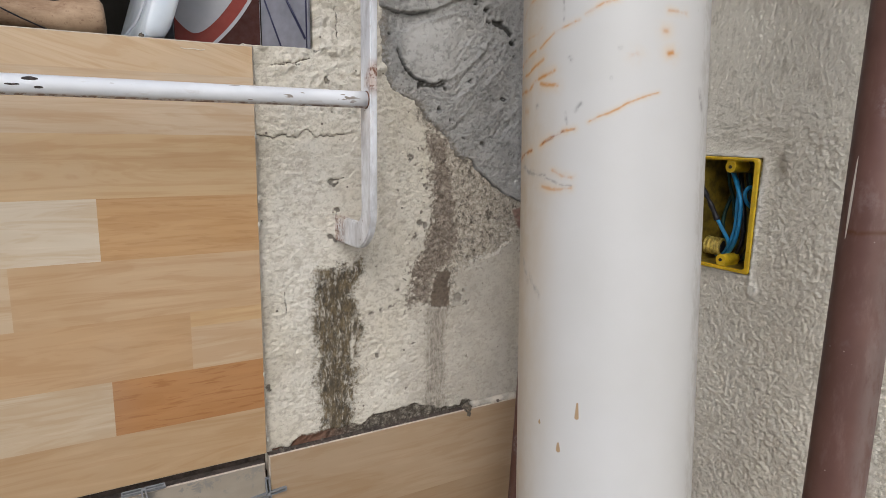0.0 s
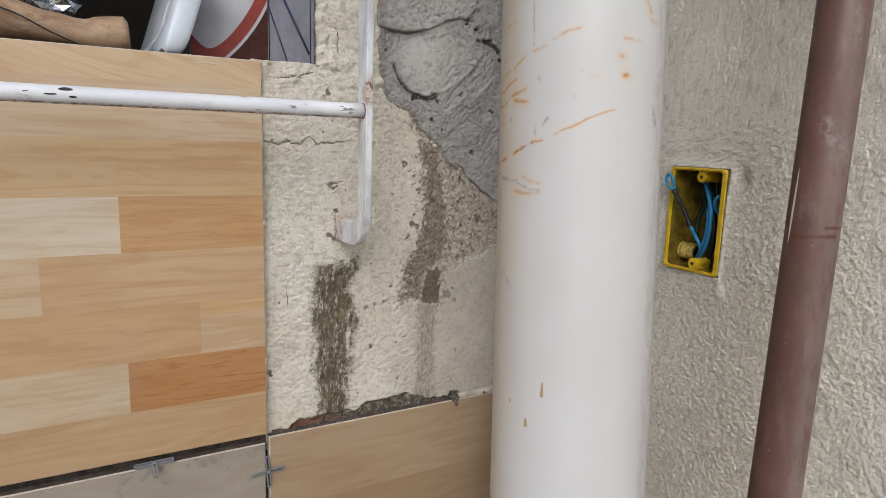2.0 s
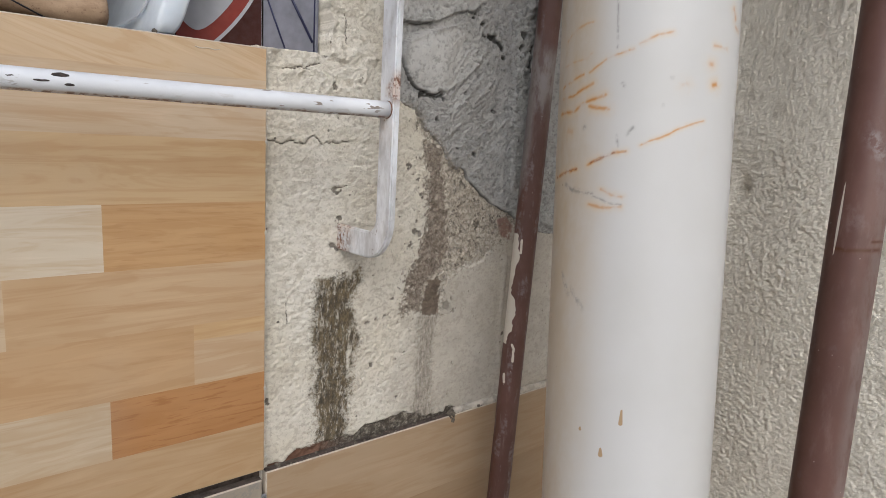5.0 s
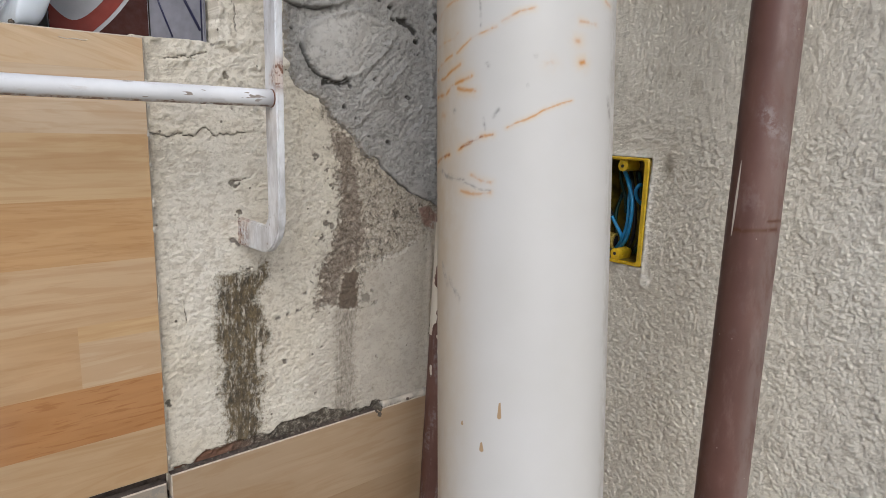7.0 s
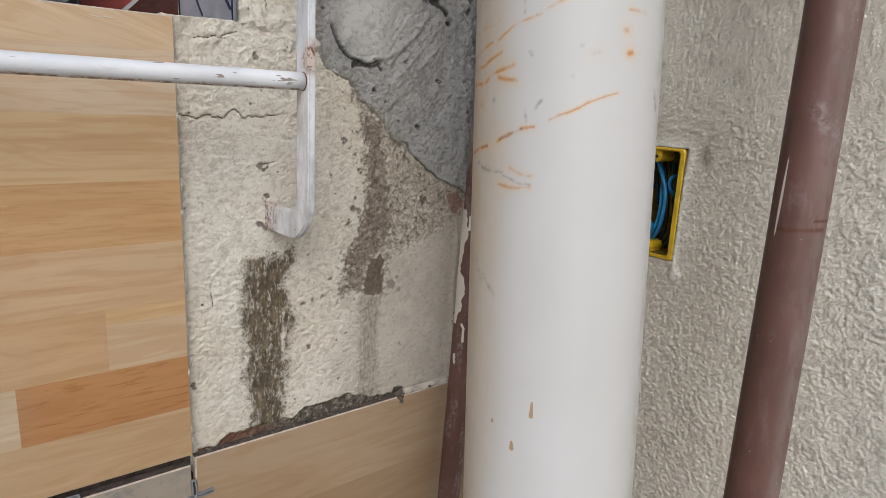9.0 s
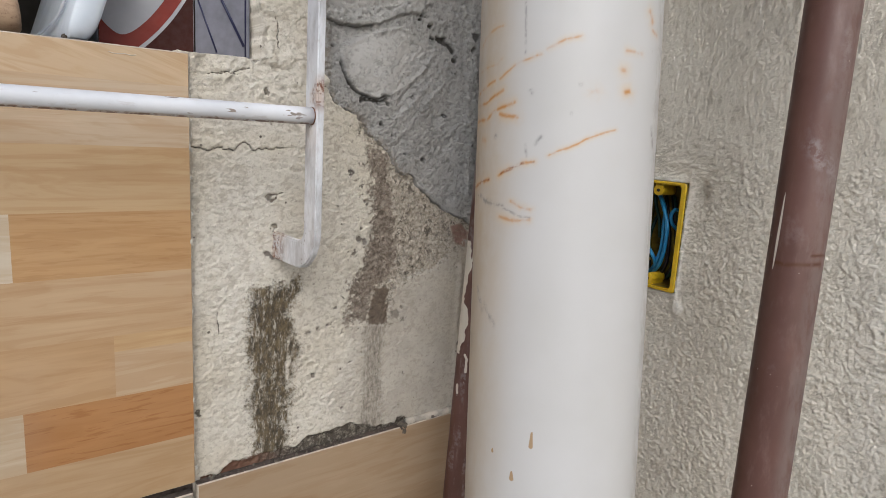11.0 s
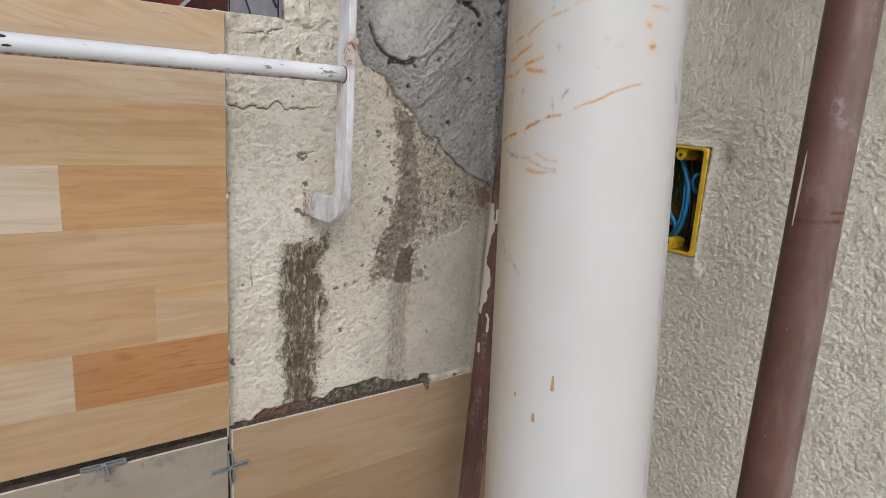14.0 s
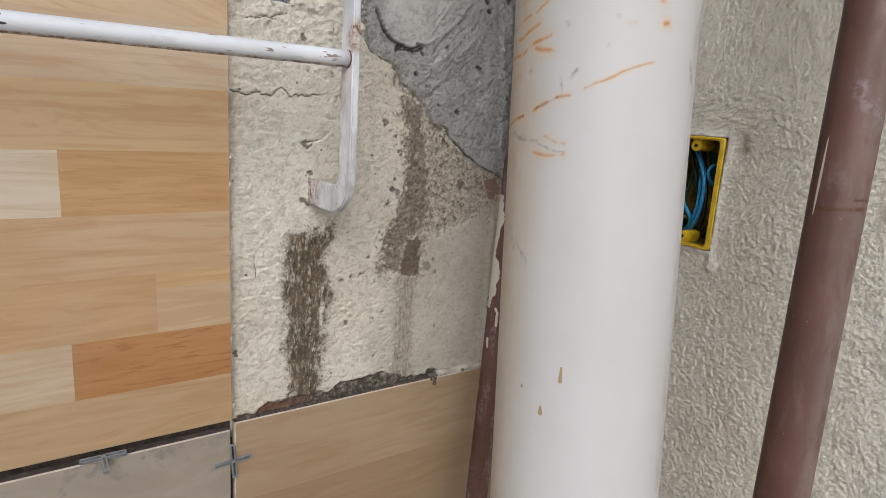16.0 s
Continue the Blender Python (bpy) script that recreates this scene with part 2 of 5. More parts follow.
def wood_tile_material():
    """Glazed ceramic with a printed block-parquet pattern; the strip tones come with the mesh."""
    M = Mat("wood_print_ceramic", 0.34)
    tone, seed = M.attr("tone", "Color"), M.attr("seed")
    sep = M.n.new("ShaderNodeSeparateXYZ")
    M.put(M.co, sep.inputs[0])
    x, z = sep.outputs[0], sep.outputs[2]
    # the figure of the topmost strip runs down to the right in waves
    lean = M.math("MULTIPLY", M.math("MULTIPLY", M.band(z, 1.2495, 1.2505), x), 0.30)
    v = M.n.new("ShaderNodeCombineXYZ")
    M.put(M.math("ADD", x, M.math("MULTIPLY", seed, 3.7)), v.inputs[0])
    M.put(M.math("ADD", M.math("ADD", z, lean), M.math("MULTIPLY", seed, 1.9)), v.inputs[2])
    v = v.outputs[0]
    cloud = M.noise(12.0, 3.0, 0.5, M.scaled(0.5, 0.2, 1.3, v), 0.8)
    figure = M.noise(30.0, 4.0, 0.55, M.scaled(0.22, 0.2, 1.9, v), 2.2)
    long = M.noise(60.0, 5.0, 0.6, M.scaled(0.10, 0.2, 2.6, v), 1.0)
    dash = M.noise(230.0, 3.0, 0.6, M.scaled(0.14, 0.2, 1.4, v), 0.3)
    rgb = M.n.new("ShaderNodeSeparateColor")
    M.put(tone, rgb.inputs[0])
    strong = M.band(M.math("DIVIDE", rgb.outputs[0], rgb.outputs[2]), 2.7, 5.0, 0.06, 0.50)
    plainer = M.band(M.attr("tone", "Fac"), 0.20, 0.30, 0.45, 1.0)
    deep = M.mix(1.0, tone, (0.74, 0.58, 0.40), "MULTIPLY")
    c = M.mix(M.band(cloud, 0.40, 0.64, 0.0, 0.45), tone, M.mix(1.0, tone, (0.86, 0.78, 0.66), "MULTIPLY"))
    c = M.mix(M.math("MULTIPLY", plainer, M.band(figure, 0.50, 0.60, 0.0, 0.30)), c, deep)
    c = M.mix(M.band(figure, 0.46, 0.36, 0.0, 0.40), c, M.mix(1.0, tone, (1.10, 1.10, 1.12), "MULTIPLY"))
    c = M.mix(M.math("MULTIPLY", plainer, M.band(long, 0.52, 0.66, 0.0, 0.28)), c, deep)
    c = M.mix(M.math("MULTIPLY", M.band(dash, 0.53, 0.64), strong), c, M.mix(1.0, tone, (0.62, 0.44, 0.28), "MULTIPLY"))
    c = M.mix(M.band(M.noise(7.0, 4.0, 0.6), 0.5, 0.8, 0.0, 0.14), c, (0.42, 0.37, 0.30))
    c = M.mix(1.0, c, (0.97, 1.0, 1.06), "MULTIPLY")
    return M.done(c, M.band(M.noise(25.0, 4.0, 0.6), 0.3, 0.7, 0.34, 0.48), M.bump(long, 0.00012, 0.4))


def dirty_tile_material():
    M = Mat("pale_dusty_ceramic", 0.45)
    c = M.mix(M.band(M.noise(16.0, 4.0, 0.6, M.scaled(0.5, 1, 1.6), 1.0), 0.3, 0.7), (0.285, 0.243, 0.190), (0.345, 0.30, 0.24))
    smear = M.math("MULTIPLY", M.band(M.math("ADD", M.noise(75.0, 5.0, 0.7, M.scaled(0.8, 1, 0.8), 0.6), M.math("MULTIPLY", M.attr("top"), 0.13)), 0.64, 0.71), M.band(M.noise(20.0, 3.0), 0.42, 0.58))
    c = M.mix(M.math("MULTIPLY", smear, 0.85), c, (0.20, 0.19, 0.175))
    return M.done(c, 0.5, M.bump(M.noise(200.0, 3.0), 0.0002, 0.4))


def pvc_material():
    M = Mat("white_pvc", 0.45)
    c = M.mix(M.band(M.noise(7.0, 4.0, 0.6), 0.3, 0.7), (0.540, 0.530, 0.508), (0.582, 0.573, 0.562))
    c = M.mix(M.band(M.noise(46.0, 5.0, 0.65, M.scaled(1, 1, 0.4)), 0.60, 0.80, 0.0, 0.16), c, (0.55, 0.50, 0.42))
    c = M.mix(M.math("MULTIPLY", M.attr("yellowed"), M.band(M.noise(34.0, 6.0, 0.7, M.scaled(1, 1, 0.5)), 0.34, 0.62, 0.5, 0.95)), c, (0.48, 0.395, 0.275))
    # rust runs: a faint wide stain, an orange line of uneven strength, dark scabs
    uneven = M.band(M.noise(95.0, 4.0, 0.7), 0.34, 0.60, 0.15, 1.0)
    c = M.mix(M.math("MULTIPLY", M.attr("halo"), M.math("MULTIPLY", uneven, 0.50)), c, (0.62, 0.42, 0.18))
    c = M.mix(M.math("MULTIPLY", M.attr("rust"), M.math("MULTIPLY", uneven, 1.0)), c, (0.46, 0.19, 0.032))
    scab = M.math("MULTIPLY", M.attr("deep"), M.band(M.noise(330.0, 4.0, 0.7), 0.44, 0.56))
    c = M.mix(M.math("MULTIPLY", scab, 0.9), c, (0.20, 0.06, 0.018))
    drip = M.band(M.attr("drip"), 0.25, 0.6)
    c = M.mix(M.math("MULTIPLY", drip, 0.85), c, (0.34, 0.20, 0.07))
    scuff = M.math("MULTIPLY", M.attr("scuff"), M.band(M.noise(260.0, 5.0, 0.7), 0.40, 0.60, 0.1, 1.0))
    c = M.mix(M.math("MULTIPLY", scuff, 0.75), c, (0.20, 0.19, 0.185))
    speck = M.math("MULTIPLY", M.band(M.cells(48.0), 0.045, 0.03), M.band(M.noise(11.0, 2.0), 0.54, 0.6))
    c = M.mix(M.math("MULTIPLY", speck, 0.6), c, (0.24, 0.20, 0.15))
    c = M.mix(M.math("MULTIPLY", M.attr("dirt"), M.band(M.noise(160.0, 6.0, 0.75, M.scaled(1, 1, 0.5)), 0.40, 0.60)), c, (0.30, 0.265, 0.21))
    return M.done(c, M.band(M.noise(30.0, 4.0), 0.3, 0.7, 0.42, 0.56), M.bump(M.noise(18.0, 2.0), 0.0006, 0.3))


def brown_material():
    M = Mat("brown_pvc", 0.36)
    c = M.mix(M.band(M.noise(14.0, 4.0, 0.6), 0.3, 0.7), (0.100, 0.045, 0.034), (0.142, 0.068, 0.053))
    dusty = M.band(M.noise(90.0, 5.0, 0.7, M.scaled(1, 1, 0.3)), 0.52, 0.78, 0.0, 0.30)
    c = M.mix(dusty, c, (0.27, 0.19, 0.165))
    c = M.mix(M.math("MULTIPLY", M.attr("grey"), M.band(M.noise(110.0, 6.0, 0.7, M.scaled(1, 1, 0.35)), 0.34, 0.56, 0.25, 0.9)), c, (0.30, 0.265, 0.245))
    c = M.mix(M.math("MULTIPLY", M.attr("scuff"), M.band(M.noise(210.0, 5.0, 0.7), 0.40, 0.62, 0.0, 0.55)), c, (0.30, 0.265, 0.262))
    c = M.mix(M.math("MULTIPLY", M.attr("rust"), M.band(M.noise(130.0, 4.0, 0.7), 0.34, 0.50, 0.35, 1.0)), c, (0.085, 0.027, 0.008))
    c = M.mix(M.band(M.attr("paint"), 0.35, 0.6), c, (0.66, 0.60, 0.51))
    dots = M.math("MULTIPLY", M.band(M.cells(110.0), 0.06, 0.04), M.band(M.noise(30.0, 2.0), 0.52, 0.60))
    c = M.mix(M.math("MULTIPLY", dots, 0.8), c, (0.48, 0.41, 0.35))
    return M.done(c, M.band(M.noise(60.0, 4.0), 0.3, 0.7, 0.42, 0.58), M.bump(M.noise(160.0, 3.0), 0.0002, 0.5))


def enamel_material():
    """White painted steel with chips down to rust."""
    M = Mat("chipped_white_enamel", 0.35)
    c = M.mix(M.band(M.noise(22.0, 4.0, 0.6), 0.3, 0.7), (0.68, 0.69, 0.72), (0.79, 0.80, 0.83))
    v = M.scaled(0.30, 1, 1)
    big = M.noise(70.0, 4.0, 0.65, v)
    c = M.mix(M.band(big, 0.70, 0.78, 0.0, 0.7), c, (0.45, 0.27, 0.12))
    c = M.mix(M.band(big, 0.75, 0.762), c, (0.055, 0.035, 0.025))
    nick = M.noise(210.0, 3.0, 0.6, v)
    where = M.band(M.noise(38.0, 3.0, 0.6, v), 0.47, 0.60)
    c = M.mix(M.math("MULTIPLY", M.band(nick, 0.63, 0.66), M.math("MULTIPLY", where, 0.85)), c, (0.20, 0.15, 0.11))
    c = M.mix(M.band(M.noise(150.0, 4.0, 0.7, v), 0.62, 0.72, 0.0, 0.30), c, (0.42, 0.37, 0.32))
    grime = M.band(M.noise(40.0, 6.0, 0.7, M.scaled(1, 1, 0.35)), 0.40, 0.64, 0.0, 0.60)
    c = M.mix(M.math("MULTIPLY", grime, M.attr("grime")), c, (0.27, 0.25, 0.235))
    c = M.mix(M.math("MULTIPLY", M.band(M.attr("rust"), 0.15, 0.8, 0.0, 0.5), M.band(M.noise(80.0, 4.0, 0.7), 0.36, 0.56)), c, (0.45, 0.27, 0.14))
    c = M.mix(M.math("MULTIPLY", M.band(M.attr("rust"), 0.3, 0.8), M.band(M.noise(190.0, 4.0, 0.7), 0.46, 0.58)), c, (0.16, 0.06, 0.025))
    return M.done(c, 0.38, M.bump(M.noise(120.0, 4.0, 0.6), 0.0005, 0.5))


def handle_material():
    M = Mat("worn_pale_wood", 0.7)
    c = M.mix(M.band(M.noise(60.0, 5.0, 0.7, M.scaled(0.4, 1, 1)), 0.35, 0.65), (0.24, 0.145, 0.082), (0.43, 0.30, 0.19))
    c = M.mix(M.band(M.noise(240.0, 4.0, 0.7), 0.56, 0.72, 0.0, 0.7), c, (0.15, 0.07, 0.04))
    return M.done(c, 0.75, M.bump(M.noise(180.0, 4.0), 0.0006, 0.6))


COAT, CEMENT, SIDE = coat_material(), cement_material(), side_material()
WOODTILE, DUSTTILE, PVC, BROWN, ENAMEL, HANDLE = wood_tile_material(), dirty_tile_material(), pvc_material(), brown_material(), enamel_material(), handle_material()
DUST = plain("mortar_dust", (0.14, 0.117, 0.092), 0.95, 0, 0.3, 200, 0.001)
# brown mortar, its tone lowered to include the deep shade of the tile gaps
MORTAR = plain("shaded_brown_mortar", (0.085, 0.064, 0.052), 0.95, 0, 0.25, 120, 0.001)
BISCUIT = plain("ceramic_biscuit", (0.50, 0.43, 0.35), 0.85, 0, 0.1, 150, 0.0004)
RUSTCHIP = plain("bared_rusty_steel", (0.055, 0.04, 0.034), 0.7, 0, 0.35, 300, 0.0006)
FILLET = plain("grubby_plaster", (0.50, 0.455, 0.385), 0.95, 0, 0.18, 90, 0.0012)
CHALK = plain("dried_plaster", (0.66, 0.62, 0.54), 0.95, 0, 0.15, 200, 0.0008)
RIBBED = plain("ribbed_yellow_conduit", (0.58, 0.44, 0.10), 0.5, 0, 0.2, 300)
# darker copy of the box's yellow, carrying the shade of its inside
DUSKY = plain("shaded_yellow_plastic", (0.20, 0.138, 0.014), 0.55, 0, 0.3, 90)
YELLOW = plain("yellow_plastic", (0.66, 0.44, 0.015), 0.35, 0, 0.12, 70)
BLUE = plain("blue_wire_sheath", (0.035, 0.25, 0.52), 0.38, 0, 0.12, 120)
BLACK = plain("black_tape", (0.016, 0.015, 0.02), 0.4, 0, 0.2, 200)
GREEN = plain("dark_green_sheath", (0.012, 0.055, 0.045), 0.45, 0, 0.15, 120)
SPACER = plain("grey_spacer_plastic", (0.205, 0.21, 0.22), 0.45, 0, 0.1, 200)
JUG = plain("milky_plastic", (0.60, 0.645, 0.70), 0.55, 0, 0.06, 25)
JUG.node_tree.nodes["Principled BSDF"].inputs["Subsurface Weight"].default_value = 0.9
JUG.node_tree.nodes["Principled BSDF"].inputs["Subsurface Radius"].default_value = (0.02, 0.021, 0.023)
JUG.node_tree.nodes["Principled BSDF"].inputs["Subsurface Scale"].default_value = 1.0
# card, carton white and maroon are darkened to carry the window recess's shade
SHEET = plain("shaded_white_card", (0.175, 0.175, 0.205), 0.6, 0, 0.12, 40)
CARD = plain("white_card", (0.42, 0.42, 0.44), 0.5, 0, 0.05, 30)
MAROON = plain("maroon_print", (0.040, 0.008, 0.0045), 0.85, 0, 0.1, 30)
RED = plain("red_print", (0.22, 0.030, 0.018), 0.6, 0, 0.08, 30)
NAVY = plain("navy_print", (0.012, 0.014, 0.055), 0.4, 0, 0.1, 30)
FOIL = plain("crumpled_foil", (0.55, 0.56, 0.58), 0.22, 1.0, 0.1, 80, 0.001)
GLOOM = plain("gloom_dark_grey", (0.10, 0.092, 0.085), 0.9, 0, 0.15, 5)
CONCRETE = plain("yard_concrete", (0.16, 0.15, 0.135), 0.9, 0, 0.2, 3, 0.002)


# ---- mesh helpers ----
def part(name, data, material, parent=None, label=""):
    if isinstance(data, bmesh.types.BMesh):
        me = bpy.data.meshes.new(name)
        data.to_mesh(me), data.free()
        data = me
    if material:
        data.materials.append(material)
    ob = new(name, data)
    if parent:
        ob.parent = parent
    if label:
        ob["label"] = label
    return ob


def empty(name, at=(0, 0, 0)):
    ob = new(name)
    ob.location = at
    ob.empty_display_size = 0.02
    return ob


def under(ob, parent):
    """Parents ob without moving it."""
    ob.parent = parent
    ob.matrix_parent_inverse = Matrix.Translation(parent.location).inverted()
    return ob


def boxes(*spans):
    bm = bmesh.new()
    for x0, x1, y0, y1, z0, z1 in spans:
        m = Matrix.LocRotScale(((x0 + x1) / 2, (y0 + y1) / 2, (z0 + z1) / 2), None, (x1 - x0, y1 - y0, z1 - z0))
        bmesh.ops.create_cube(bm, size=1, matrix=m)
    return bm


def soft_box(sx, sy, sz, r=0.002, seg=2):
    bm = bmesh.new()
    bmesh.ops.create_cube(bm, size=1, matrix=Matrix.Diagonal((sx, sy, sz, 1)))
    bmesh.ops.bevel(bm, geom=bm.edges[:], offset=r, segments=seg, affect="EDGES")
    return bm


def crumb(at, r, seed):
    """A broken lump."""
    rng = random.Random(seed)
    bm = bmesh.new()
    bmesh.ops.create_icosphere(bm, subdivisions=2, radius=r, matrix=Matrix.Translation(at))
    for v in bm.verts:
        v.co += Vector((rng.random() - 0.5, rng.random() - 0.5, rng.random() - 0.5)) * r * 0.5
    return bm


def smooth(ob):
    ob.data.polygons.foreach_set("use_smooth", [True] * len(ob.data.polygons))
    return ob


def lattice(x, y, cell, seed):
    """Smooth value noise in 0..1 on arrays."""
    rng = np.random.RandomState(seed)
    g = rng.rand(256, 256)
    u, v = x / cell + 1000, y / cell + 1000
    i, j = np.floor(u).astype(int), np.floor(v).astype(int)
    f, h = u - i, v - j
    f, h = f * f * (3 - 2 * f), h * h * (3 - 2 * h)
    a, b, c, d = g[i % 256, j % 256], g[(i + 1) % 256, j % 256], g[i % 256, (j + 1) % 256], g[(i + 1) % 256, (j + 1) % 256]
    return (a * (1 - f) + b * f) * (1 - h) + (c * (1 - f) + d * f) * h


def fbm(x, y, cell, octaves=4, seed=0, gain=0.5):
    out, amp, total = 0, 1.0, 0.0
    for k in range(octaves):
        out, total = out + amp * lattice(x, y, cell / 2 ** k, seed + 17 * k), total + amp
        x, y, amp = 0.8 * x - 0.6 * y, 0.6 * x + 0.8 * y, amp * gain
    return out / total - 0.5


def step(v, lo, hi):
    t = np.clip((v - lo) / (hi - lo), 0, 1)
    return t * t * (3 - 2 * t)


def inside(x, y, ring):
    """Signed distance to a closed outline, positive inside."""
    best, odd = np.full(x.shape, 1e9), np.zeros(x.shape, bool)
    for (ax, ay), (bx, by) in zip(ring, ring[1:] + ring[:1]):
        best = np.minimum(best, along(x, y, ax, ay, bx, by))
        cross = (ay > y) != (by > y)
        odd ^= cross & (x < (bx - ax) * (y - ay) / (by - ay + 1e-12) + ax)
    return np.where(odd, best, -best)


def along(x, y, ax, ay, bx, by):
    """Distance to a stroke."""
    dx, dy = bx - ax, by - ay
    t = np.clip(((x - ax) * dx + (y - ay) * dy) / (dx * dx + dy * dy + 1e-12), 0, 1)
    return np.hypot(x - ax - t * dx, y - ay - t * dy)


def sheet(name, P, keep, attrs, back):
    """A grid of points P[i, j] as a relief with the cells that keep[i, j] allows; its open edges turn back by the vector back."""
    ni, nj = P.shape[:2]
    idx = np.arange(ni * nj).reshape(ni, nj)
    q = np.stack([idx[:-1, :-1], idx[1:, :-1], idx[1:, 1:], idx[:-1, 1:]], -1)[keep]
    e = np.concatenate([q[:, [k, (k + 1) % 4]] for k in range(4)])
    codes = np.sort(e, 1) @ np.array([ni * nj, 1])
    _, first, count = np.unique(codes, return_index=True, return_counts=True)
    rim = e[first[count == 1]]
    flat = P.reshape(-1, 3)
    rv, inv = np.unique(rim, return_inverse=True)
    inv = inv.reshape(rim.shape) + len(flat)
    skirt = np.stack([rim[:, 1], rim[:, 0], inv[:, 0], inv[:, 1]], 1)
    verts, faces = np.vstack([flat, flat[rv] + np.array(back)]), np.vstack([q, skirt])
    used, faces = np.unique(faces, return_inverse=True)
    faces = faces.reshape(-1, 4)
    me = bpy.data.meshes.new(name)
    me.from_pydata(verts[used].tolist(), [], faces.tolist())
    me.polygons.foreach_set("use_smooth", [True] * len(faces))
    for key, a in attrs.items():
        a = a.reshape(-1)
        a = np.concatenate([a, a[rv]])[used]
        me.attributes.new(key, "FLOAT", "POINT").data.foreach_set("value", a.astype(np.float32))
    return me


def tube(points, r, sides=10, closed_ends=True, rfun=None):
    """A round tube along a smoothed line."""
    pts = [Vector(p) for p in points]
    fine = []
    for i in range(len(pts) - 1):
        p0, p1, p2, p3 = pts[max(i - 1, 0)], pts[i], pts[i + 1], pts[min(i + 2, len(pts) - 1)]
        n = 7 if len(pts) > 2 else 1
        for k in range(n):
            t = k / n
            fine.append(0.5 * (2 * p1 + (p2 - p0) * t + (2 * p0 - 5 * p1 + 4 * p2 - p3) * t * t + (3 * p1 - p0 - 3 * p2 + p3) * t ** 3))
    fine.append(pts[-1])
    bm, rings, side = bmesh.new(), [], None
    for i, p in enumerate(fine):
        d = (fine[min(i + 1, len(fine) - 1)] - fine[max(i - 1, 0)]).normalized()
        side = (d.orthogonal() if side is None else side - side.dot(d) * d).normalized()
        up = d.cross(side)
        rr = r if rfun is None else float(rfun(i / (len(fine) - 1)))
        rings.append([bm.verts.new(p + rr * (math.cos(a) * side + math.sin(a) * up)) for a in (2 * math.pi * k / sides for k in range(sides))])
    for a, b in zip(rings, rings[1:]):
        for k in range(sides):
            bm.faces.new((a[k], a[(k + 1) % sides], b[(k + 1) % sides], b[k])).smooth = True
    if closed_ends:
        bm.faces.new(rings[0][::-1]), bm.faces.new(rings[-1])
    return bm


def pipe_mesh(name, centre, tilt, r, z0, z1, rows, cell, attrs_of, wall=0.003):
    """A hollow pipe leaning by tilt; its skin is fine on the side that shows, in the rows (from, to, step) above z = 1.1, to carry marks."""
    u = np.array([*tilt, 1.0]) / np.linalg.norm([*tilt, 1.0])
    e1 = np.array([1, 0, 0]) - u[0] * u
    e1 /= np.linalg.norm(e1)
    e2 = np.cross(u, e1)
    h = np.concatenate([[z0 - 1.1]] + [np.arange(*row) for row in rows] + [[z1 - 1.1]])
    a = np.concatenate([np.linspace(0, radians(135), 20)[:-1], np.arange(radians(135), radians(300), cell / r), np.linspace(radians(300), 2 * math.pi, 10)])
    n = len(a) - 1
    A, H = np.meshgrid(a, h)
    C = np.array([*centre, 1.1]) + H[..., None] * u
    P = C + r * (np.cos(A)[..., None] * e1 + np.sin(A)[..., None] * e2)
    me = sheet(name, P, np.ones((len(h) - 1, n), bool), attrs_of(np.degrees(A), H), (0, 0, 0))
    bm = bmesh.new()
    bm.from_mesh(me)
    bmesh.ops.remove_doubles(bm, verts=bm.verts[:], dist=1e-5)
    bmesh.ops.recalc_face_normals(bm, faces=bm.faces[:])
    # a thick lip and an inner wall at both ends
    for k in (0, -1):
        inner = [C[k, 0] + s * (math.cos(t) * e1 + math.sin(t) * e2) for s in (r, r - wall) for t in a[:-1]]
        deep = [C[k, 0] + (u if k == 0 else -u) * 0.05 + (r - wall) * (math.cos(t) * e1 + math.sin(t) * e2) for t in a[:-1]]
        vs = [bm.verts.new(p) for p in inner + deep]
        for i in range(n):
            j = (i + 1) % n
            for s in (0, n):
                bm.faces.new((vs[s + i], vs[s + j], vs[s + n + j], vs[s + n + i]))
    bm.to_mesh(me), bm.free()
    return me

# ---- the setting ----
ground = tagged(part("ground", boxes((-60, 60, -60, 60, -0.2, 0.0)), CONCRETE), "plain grey concrete yard floor below the walls", "ground", kind="structure")

wall_back = tagged(part("wall_back", boxes(
    (-1.6, 0.72, CORE_Y, 0.60, 0, 1.272), (0.199, 0.72, CORE_Y, 0.60, 1.272, 2.7),
    (-1.6, 0.199, CORE_Y, 0.60, 2.15, 2.7), (-1.6, -0.9, CORE_Y, 0.60, 1.272, 2.15)), MORTAR),
    "masonry wall with cream plaster, half covered in wood-look tiles", "wall", kind="structure")

wall_side = tagged(part("wall_side", boxes(
    (0.578, 0.72, -2.5, 0.335, 0, 1.95), (0.578, 0.72, 0.421, CORE_Y - 0.001, 0, 1.95),
    (0.578, 0.72, 0.335, 0.421, 0, 1.071), (0.578, 0.72, 0.335, 0.421, 1.198, 1.95), (0.64, 0.72, 0.335, 0.421, 1.071, 1.198)), MORTAR),
    "side wall with rough grey-beige roughcast plaster", "wall", kind="structure")

# the room's lack of light is put into a dark wall and ceiling colour
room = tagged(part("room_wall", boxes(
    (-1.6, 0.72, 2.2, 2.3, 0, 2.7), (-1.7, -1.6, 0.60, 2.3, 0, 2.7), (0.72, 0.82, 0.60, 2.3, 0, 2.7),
    (-1.6, 0.72, 0.60, 2.2, 0.001, 0.1)), GLOOM), "walls of the room behind the window, coloured dark to look dim", "wall", kind="structure")
